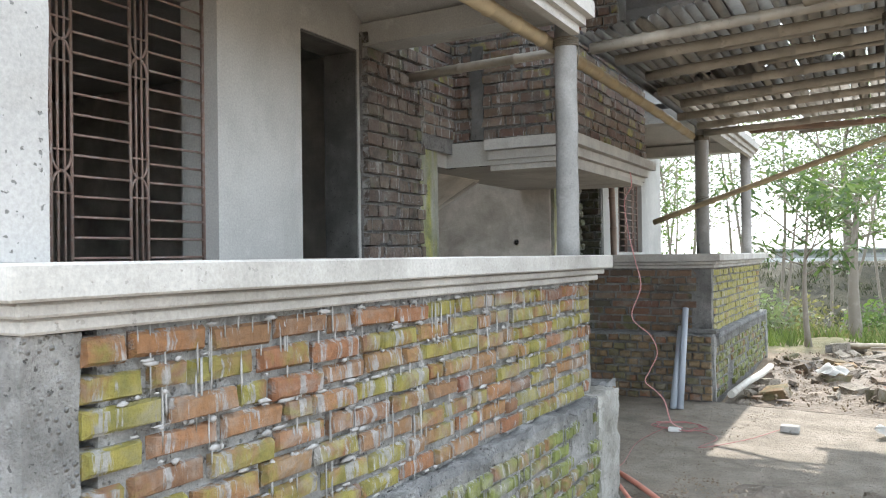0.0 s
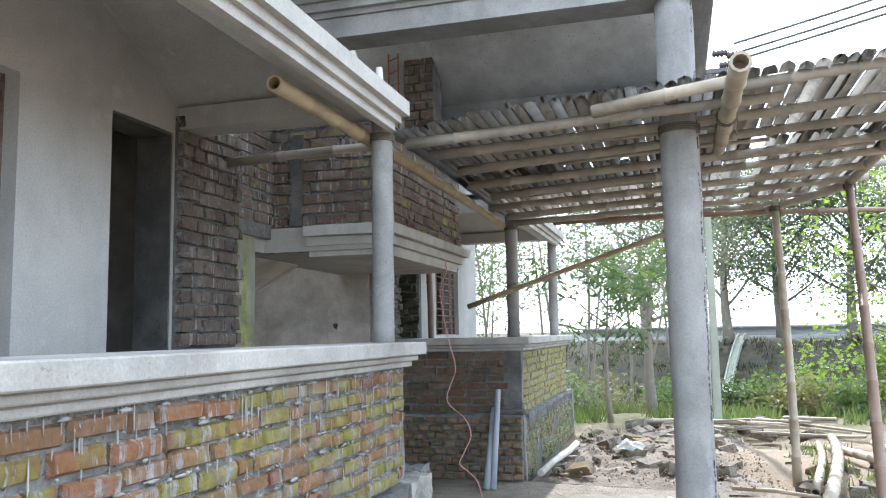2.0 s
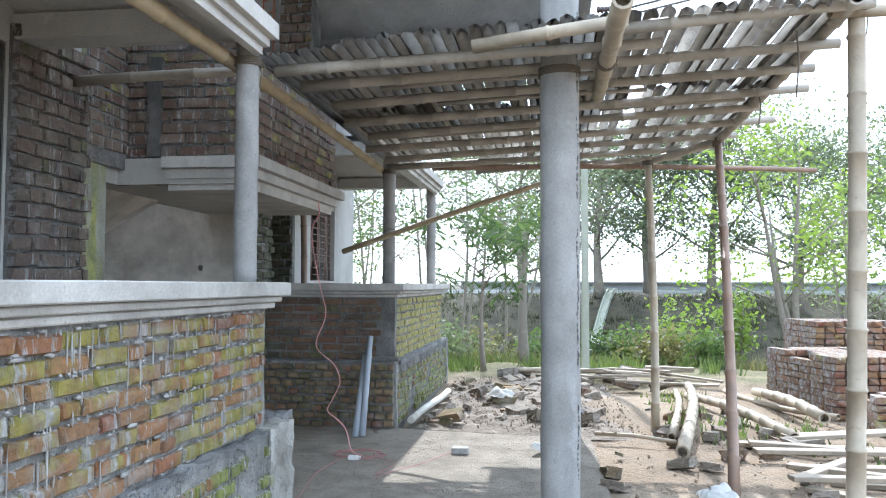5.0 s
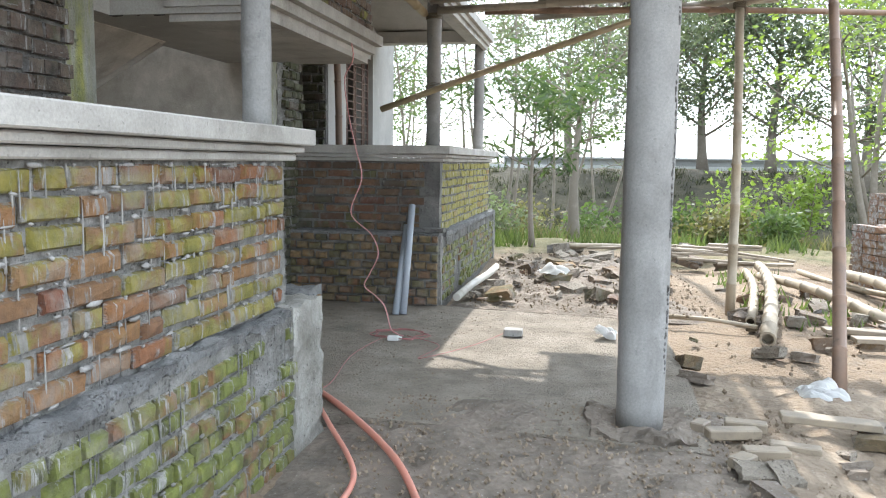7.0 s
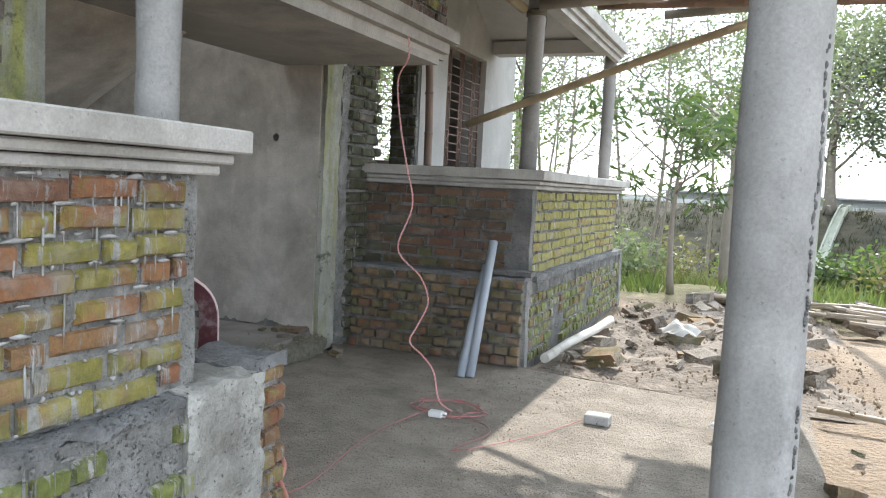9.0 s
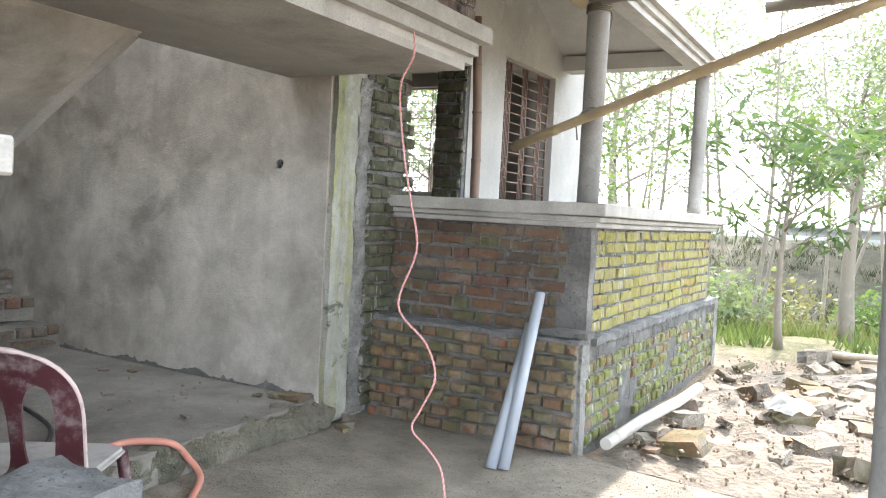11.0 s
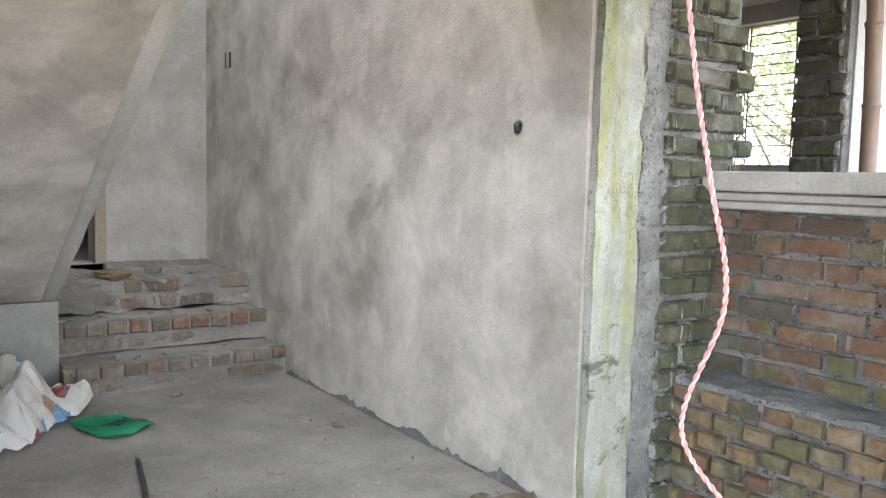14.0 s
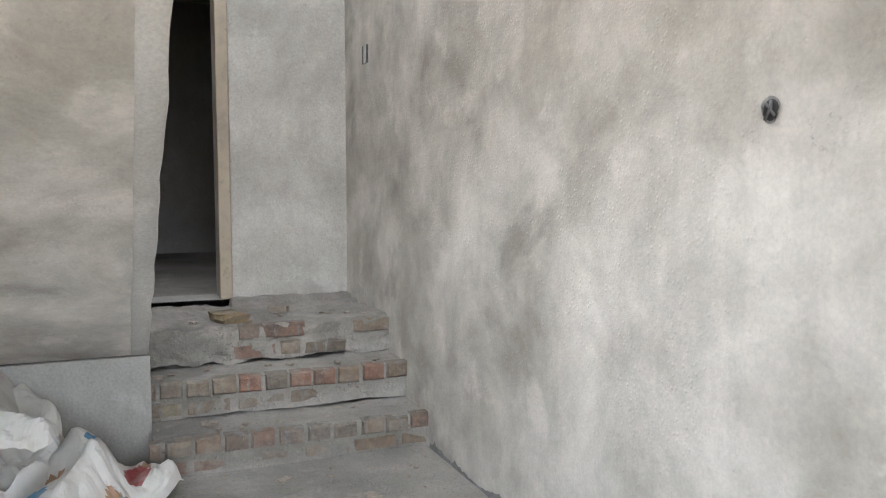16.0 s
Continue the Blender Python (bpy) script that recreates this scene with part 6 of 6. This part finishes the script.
# ---- utility pole and wires ----
up = thing("utility_pole", "pale mossy concrete utility pole with insulators", "utility pole", at=(0.3, 14, -0.05))
bm = bmesh.new()
box(bm, -0.062, 0.062, -0.06, 0.06, 0, 6.3)
for v in bm.verts:
    if v.co.z > 3:
        v.co.x *= 0.7
        v.co.y *= 0.7
bmesh.ops.bevel(bm, geom=bm.edges[:], offset=0.015, segments=2, affect="EDGES")
part("shaft", bm, M_POLE, up)
part("cross_arm", soft_box(0.0, 0.6, -0.04, 0.04, 5.62, 5.7, 0.01), M_CABLE, up)
for k, (dx, dz) in enumerate(((0.3, 5.75), (0.42, 5.9), (0.56, 5.72), (0.2, 5.95))):
    bm = bmesh.new()
    tube(bm, [(dx + i * 0.03, 0, dz) for i in range(9)], [0.03, 0.07, 0.035, 0.07, 0.035, 0.07, 0.035, 0.06, 0.02], 10)
    part("insulator", bm, M_INSUL, up)
for dz, dy in ((5.75, 0.0), (5.9, 0.1), (6.0, -0.1)):
    pts = [(0.83 + t * 13, 14 + dy - t * 1.5, dz + 4.2 * t - 0.6 * math.sin(math.pi * t)) for t in (i / 10 for i in range(11))]
    bm = bmesh.new()
    tube(bm, pts, 0.02, 5)
    tagged(part("power_line", bm, M_CABLE), "thin overhead power line against the sky", "cable", "power lines")


# ---- trees and undergrowth ----
def add_leaf(bm, p, size, r, narrow=0.45, droop=0.0):
    d = Vector((r.gauss(0, 1), r.gauss(0, 1), r.gauss(0, 0.6) - droop))
    d = d.normalized() if d.length > 1e-4 else Vector((1, 0, 0))
    s = d.orthogonal().normalized()
    s = Matrix.Rotation(r.uniform(0, 6.28), 3, d) @ s
    a, b, c, e = p, p + d * size * 0.5 + s * size * narrow * 0.5, p + d * size, p + d * size * 0.5 - s * size * narrow * 0.5
    bm.faces.new([bm.verts.new(v) for v in (a, b, c, e)])


def tree(name, x, y, h, trunk_r, leaf_mat, seed, label, crown=0.55, spread=1.0, limbs=9, leaf=0.13, per=70, narrow=0.4, lean=0.0, clump=0.35, droop=0.0, low=0.35, sub=4, extra_trunks=0):
    r = random.Random(seed)
    z0 = ground_height(x, y)
    t = thing(name, label, "tree", at=(x, y, z0 - 0.05))
    bt, bl, bc = bmesh.new(), bmesh.new(), bmesh.new()
    trunks = []
    for k in range(1 + extra_trunks):
        pts, rad = [], []
        a0 = r.uniform(0, 6.28)
        dx, dy = (lean, 0) if not k else (0.25 * math.cos(a0), 0.25 * math.sin(a0))
        hh = h * (0.85 if not k else r.uniform(0.55, 0.8))
        for i in range(9):
            s = i / 8
            pts.append(Vector((dx * s * hh + 0.05 * math.sin(s * 5 + a0) * hh * 0.3, dy * s * hh + 0.04 * math.cos(s * 4 + a0) * hh * 0.3, s * hh)))
            rad.append(trunk_r * (1 - 0.8 * s) * (1.25 if i == 0 else 1))
        tube(bt, pts, rad, 8)
        trunks.append((pts, hh))
    for k in range(limbs):
        pts, hh = trunks[k % len(trunks)]
        s = low + (0.97 - low) * (k + r.random() * 0.6) / limbs
        i = min(7, int(s * 8))
        p0 = pts[i].lerp(pts[i + 1], s * 8 - i)
        az = k * 2.4 + r.uniform(-0.5, 0.5)
        ln = h * crown * spread * (0.32 + 0.3 * math.sin(math.pi * min(1, (s - low) / (1.02 - low)) ** 0.8)) * r.uniform(0.75, 1.2)
        d = Vector((math.cos(az), math.sin(az), r.uniform(0.25, 0.9))).normalized()
        lp = [p0 + d * ln * q + Vector((0, 0, 0.15 * ln * q * q)) + noise.noise_vector(p0 + Vector((q * 3, k, seed))) * ln * 0.12 * q for q in (0, 0.25, 0.5, 0.75, 1)]
        tube(bl, lp, [trunk_r * 0.3 * (1 - 0.2 * s) * (1 - 0.85 * q) + 0.003 for q in (0, 0.25, 0.5, 0.75, 1)], 6)
        tips = [lp[3], lp[4]]
        for m in range(sub):
            q = r.uniform(0.35, 0.95)
            b0 = lp[int(q * 4)].lerp(lp[min(4, int(q * 4) + 1)], q * 4 - int(q * 4))
            dd = Vector((r.gauss(0, 1), r.gauss(0, 1), r.uniform(-0.2, 0.9))).normalized()
            b1 = b0 + dd * ln * r.uniform(0.25, 0.5)
            tube(bl, [b0, b0.lerp(b1, 0.5) + Vector((0, 0, 0.03)), b1], [0.007 * h / 5, 0.005 * h / 5, 0.002], 5)
            tips += [b1, b0.lerp(b1, 0.6)]
        for tip in tips:
            for _ in range(int(per * r.uniform(0.3, 1.2))):
                o = Vector((r.gauss(0, 1), r.gauss(0, 1), r.gauss(0, 0.7))) * clump * h * 0.1
                add_leaf(bc, tip + o, leaf * r.uniform(0.6, 1.3), r, narrow, droop)
    part("trunk", bt, M_BARK, t)
    part("branchwork", bl, M_BARK, t)
    part("crown", bc, leaf_mat, t)
    return t


tree("sapling", -1.38, 14.5, 2.9, 0.05, M_LEAF_DARK, 11, "young mango-like sapling with long drooping leaves", crown=0.75, limbs=10, leaf=0.21, per=13, narrow=0.22, clump=0.4, droop=0.5, low=0.45, sub=4)
tree("tree", -0.75, 16.5, 3.6, 0.12, M_LEAF, 12, "old grey trunk with sparse leaves", crown=0.5, limbs=6, leaf=0.12, per=20, low=0.6)
for i, (x, y, h) in enumerate(((-4.2, 19, 8.0), (-3.2, 21, 9.5), (-2.3, 18.5, 7.4), (-1.4, 22, 8.6), (-5.6, 23, 9.0), (-0.3, 24, 7.5), (-7.5, 21, 8.0), (-6.3, 17.5, 6.8))):
    tree("tree", x, y, h, 0.045, M_LEAF_PALE, 20 + i, "slender tree with thin feathery foliage", crown=0.5, limbs=11, leaf=0.085, per=18, narrow=0.4, clump=0.62, low=0.35, sub=5, extra_trunks=1, lean=0.05 * (-1) ** i)
# far bank trees, the haze over them put into the leaf colour
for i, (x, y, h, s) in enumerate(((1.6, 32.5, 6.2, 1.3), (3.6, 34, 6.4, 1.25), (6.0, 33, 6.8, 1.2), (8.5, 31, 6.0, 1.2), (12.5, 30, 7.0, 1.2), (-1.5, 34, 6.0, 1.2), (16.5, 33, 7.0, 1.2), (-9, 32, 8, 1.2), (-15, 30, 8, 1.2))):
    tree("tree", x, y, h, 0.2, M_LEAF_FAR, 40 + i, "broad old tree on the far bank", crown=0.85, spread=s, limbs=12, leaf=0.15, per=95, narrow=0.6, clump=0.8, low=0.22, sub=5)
tree("tree", 4.5, 17.2, 5.4, 0.08, M_LEAF_LIME, 61, "bright lime green young tree in the yard", crown=0.65, limbs=11, leaf=0.12, per=40, narrow=0.5, clump=0.55, low=0.3, extra_trunks=2)
tree("tree", 7.0, 22, 6.4, 0.1, M_LEAF_PALE, 62, "thin tree with sparse reddish twigs", crown=0.6, limbs=12, leaf=0.13, per=16, clump=0.6, low=0.25, extra_trunks=2)
tree("tree", 9.5, 20, 6.2, 0.12, M_LEAF, 63, "leafy tree at the yard's edge", crown=0.7, limbs=11, leaf=0.16, per=30, clump=0.7, low=0.3, extra_trunks=1)
tree("tree", -4.9, 15.6, 5.0, 0.06, M_LEAF, 64, "leafy tree behind the house", crown=0.7, limbs=11, leaf=0.085, per=60, clump=0.65, low=0.15, extra_trunks=1)
tree("tree", -6.4, 15.0, 4.6, 0.06, M_LEAF_PALE, 65, "leafy tree behind the house", crown=0.8, limbs=11, leaf=0.085, per=60, clump=0.65, low=0.15)


def shrub(x, y, h, w, mat, seed, label, leaf=0.11, n=700, stems=7):
    r = random.Random(seed)
    z0 = ground_height(x, y)
    t = thing("shrub", label, "shrub", "shrubs", at=(x, y, z0 - 0.03))
    bs, bc = bmesh.new(), bmesh.new()
    tips = []
    for k in range(stems):
        a = r.uniform(0, 6.28)
        d = Vector((math.cos(a) * w * 0.5 * r.random(), math.sin(a) * w * 0.5 * r.random(), h * r.uniform(0.6, 1)))
        tube(bs, [Vector((0, 0, 0)), d * 0.5 + Vector((0, 0, 0.05)), d], [0.014, 0.01, 0.004], 5)
        tips += [d, d * 0.75, d * 0.5]
    for k in range(n):
        p = r.choice(tips) + Vector((r.gauss(0, 1), r.gauss(0, 1), r.gauss(0, 0.6))) * w * 0.14
        p.z = max(0.03, p.z)
        add_leaf(bc, p, leaf * r.uniform(0.6, 1.3), r, 0.55)
    part("branchwork", bs, M_BARK, t)
    part("foliage", bc, mat, t)


for i, (x, y, h, w, m) in enumerate(((2.2, 17.5, 1.5, 1.4, M_LEAF_LIME), (3.4, 17.2, 1.6, 1.0, M_LEAF_LIME), (1.2, 16.6, 0.9, 1.1, M_LEAF), (0.4, 16.8, 0.8, 1.2, M_LEAF_DARK), (1.7, 15.8, 0.6, 1.3, M_STRAW), (2.6, 15.6, 0.55, 1.0, M_LEAF), (-0.6, 18.5, 1.0, 1.6, M_LEAF), (-2.2, 16.2, 0.8, 1.5, M_LEAF_PALE), (-3.2, 17, 1.2, 1.8, M_LEAF_PALE), (-1.9, 19.5, 1.2, 2.0, M_STRAW))):
    shrub(x, y, h, w, m, 80 + i, "bright leafy shrub in the rough grass" if m is M_LEAF_LIME else "low leafy shrub in the rough grass", n=800)


def tufts(name, n, x0, x1, y0, y1, h0, h1, mat, seed, label):
    r = random.Random(seed)
    bm = bmesh.new()
    for _ in range(n):
        x, y = r.uniform(x0, x1), r.uniform(y0, y1)
        if noise.noise(Vector((x * 0.7, y * 0.7, seed))) < -0.12:
            continue
        z = ground_height(x, y) - 0.02
        for _ in range(4):
            h = r.uniform(h0, h1)
            a = r.uniform(0, 6.28)
            px, py = x + r.gauss(0, 0.06), y + r.gauss(0, 0.06)
            w = 0.012 + 0.008 * h
            tip = (px + math.cos(a) * h * 0.5, py + math.sin(a) * h * 0.5, z + h)
            bm.faces.new([bm.verts.new(p) for p in ((px - w, py, z), (px + w, py, z), tip)])
    tagged(part(name, bm, mat), label, "grass", "", "stuff")


tufts("grass", 420, -2.6, 2.8, 14.4, 17.0, 0.08, 0.35, M_GRASS, 91, "fresh green grass at the yard's edge")
tufts("grass", 5500, -9, 9, 15.5, 24, 0.1, 0.4, M_STRAW, 92, "dry rough grass in the hollow")
tufts("grass", 800, -9, 14, 17, 25, 0.12, 0.4, M_LEAF, 93, "rough green weeds in the hollow")
tufts("grass", 5000, -14, 20, 25, 33, 0.08, 0.28, M_BANK, 94, "dark weeds on the far bank")
tufts("grass", 160, 0.9, 2.6, 7.5, 12.0, 0.05, 0.16, M_GRASS, 95, "small weeds between the timber")

# far bank: road edge, drain chute, pale wall
bm = bmesh.new()
for i in range(12):
    x0 = -40 + i * 8
    box(bm, x0, x0 + 7.9, 35.0, 35.25, 0.8, 1.2)
structure("road_kerb", bm, M_FARWALL, "pale low wall along the road on the bank", "wall")
bm = bmesh.new()
n = 10
cl = [Vector((0.9 + 1.4 * t, 26.6 + 7.6 * t, ground_height(0.9 + 1.4 * t, 26.6 + 7.6 * t) + 0.12)) for t in (i / n for i in range(n + 1))]
for a, b in zip(cl, cl[1:]):
    for dx, w, hz in ((-0.11, 0.05, 0.1), (0.11, 0.05, 0.1), (0.0, 0.2, 0.02)):
        v = [bm.verts.new(p + Vector((dx + sx * w / 2, 0, z))) for p in (a, b) for sx in (-1, 1) for z in (-0.25, hz)]
        for f in ((1, 3, 7, 5), (0, 1, 5, 4), (2, 6, 7, 3), (0, 2, 3, 1), (4, 5, 7, 6)):
            bm.faces.new([v[k] for k in f])
bmesh.ops.recalc_face_normals(bm, faces=bm.faces[:])
structure("drain_chute", bm, M_POLE, "pale concrete drain chute down the far bank", "drain")
shed = thing("far_building", "long low pale building beyond the road", "building", at=(8, 52, 0.8))
bm = bmesh.new()
box(bm, -14, 16, 0, 6, 0, 0.75)
part("wall", bm, M_FARSHED, shed)
bm = bmesh.new()
slab(bm, [(-14.4, -0.4), (16.4, -0.4), (16.4, 6.4), (-14.4, 6.4)], 0.75, 0.85)
part("roof", bm, M_FARSHED, shed)

# ---- small things in the yard and porch ----
def scrap(x, y, z, size, h, seed, label):
    bm = crumpled(20, 18, size, h, seed, None)
    ob = part("plastic_bag", bm, M_WHITE)
    ob.matrix_basis = pose(x, y, z, 0, 0, seed * 37)
    tagged(ob, label, "plastic bag", "plastic bags")


scrap(-0.3, 7.8, 0.0, (0.2, 0.17), 0.16, 31, "crumpled white plastic bag by the far column")
scrap(0.85, 6.55, -0.02, (0.3, 0.22), 0.1, 32, "thin white plastic bag on the soil")
scrap(-0.85, 10.4, 0.1, (0.34, 0.26), 0.1, 33, "torn white sack on the rubble")
for i, (x, y, rz, s) in enumerate(((0.25, 5.77, 15, (0.26, 0.075, 0.05)), (0.33, 5.9, -8, (0.2, 0.075, 0.05)), (0.35, 5.52, 5, (0.2, 0.08, 0.05)), (0.49, 5.6, -12, (0.22, 0.07, 0.05)), (0.11, 5.85, 60, (0.1, 0.07, 0.05)), (0.23, 5.4, 50, (0.12, 0.08, 0.05)))):
    ob = part("wood_block", soft_box(-s[0] / 2, s[0] / 2, -s[1] / 2, s[1] / 2, 0, s[2], 0.006, 1), M_PLANK)
    ob.matrix_basis = pose(x, y, -0.01, 0, 0, rz)
    tagged(ob, "sawn timber offcut on the churned soil", "wood block", "timber offcuts")
for x, y, z0, ln in ((1.14, 5.67, 2.86, 0.35), (1.26, 6.97, 2.8, 0.2)):
    strip("rope_end", [(x, y, z0), (x + 0.01, y, z0 - ln * 0.5), (x - 0.005, y, z0 - ln), (x, y, z0 - ln - 0.03)], 0.005, M_TWINE, "loose rope end hanging from the canopy", "rope", 5, "rope ends")
for i, (x, y, z, s) in enumerate(((-3.34, 8.24, 0.18, 0.15), (-3.3, 8.05, 0.17, 0.08), (-3.45, 8.22, 0.18, 0.1), (-3.12, 8.5, 0.02, 0.14), (-3.05, 8.35, 0.02, 0.09))):
    ob = new("rubble_piece", CHUNKS["red" if i % 2 == 0 else "grey"][i % 4])
    ob.matrix_basis = pose(x, y, z, 4, -5, i * 41) @ Matrix.Diagonal((s, s, s * 0.6, 1))
    tagged(ob, "broken brick at the foot of the wall end", "rubble", "rubble pieces")
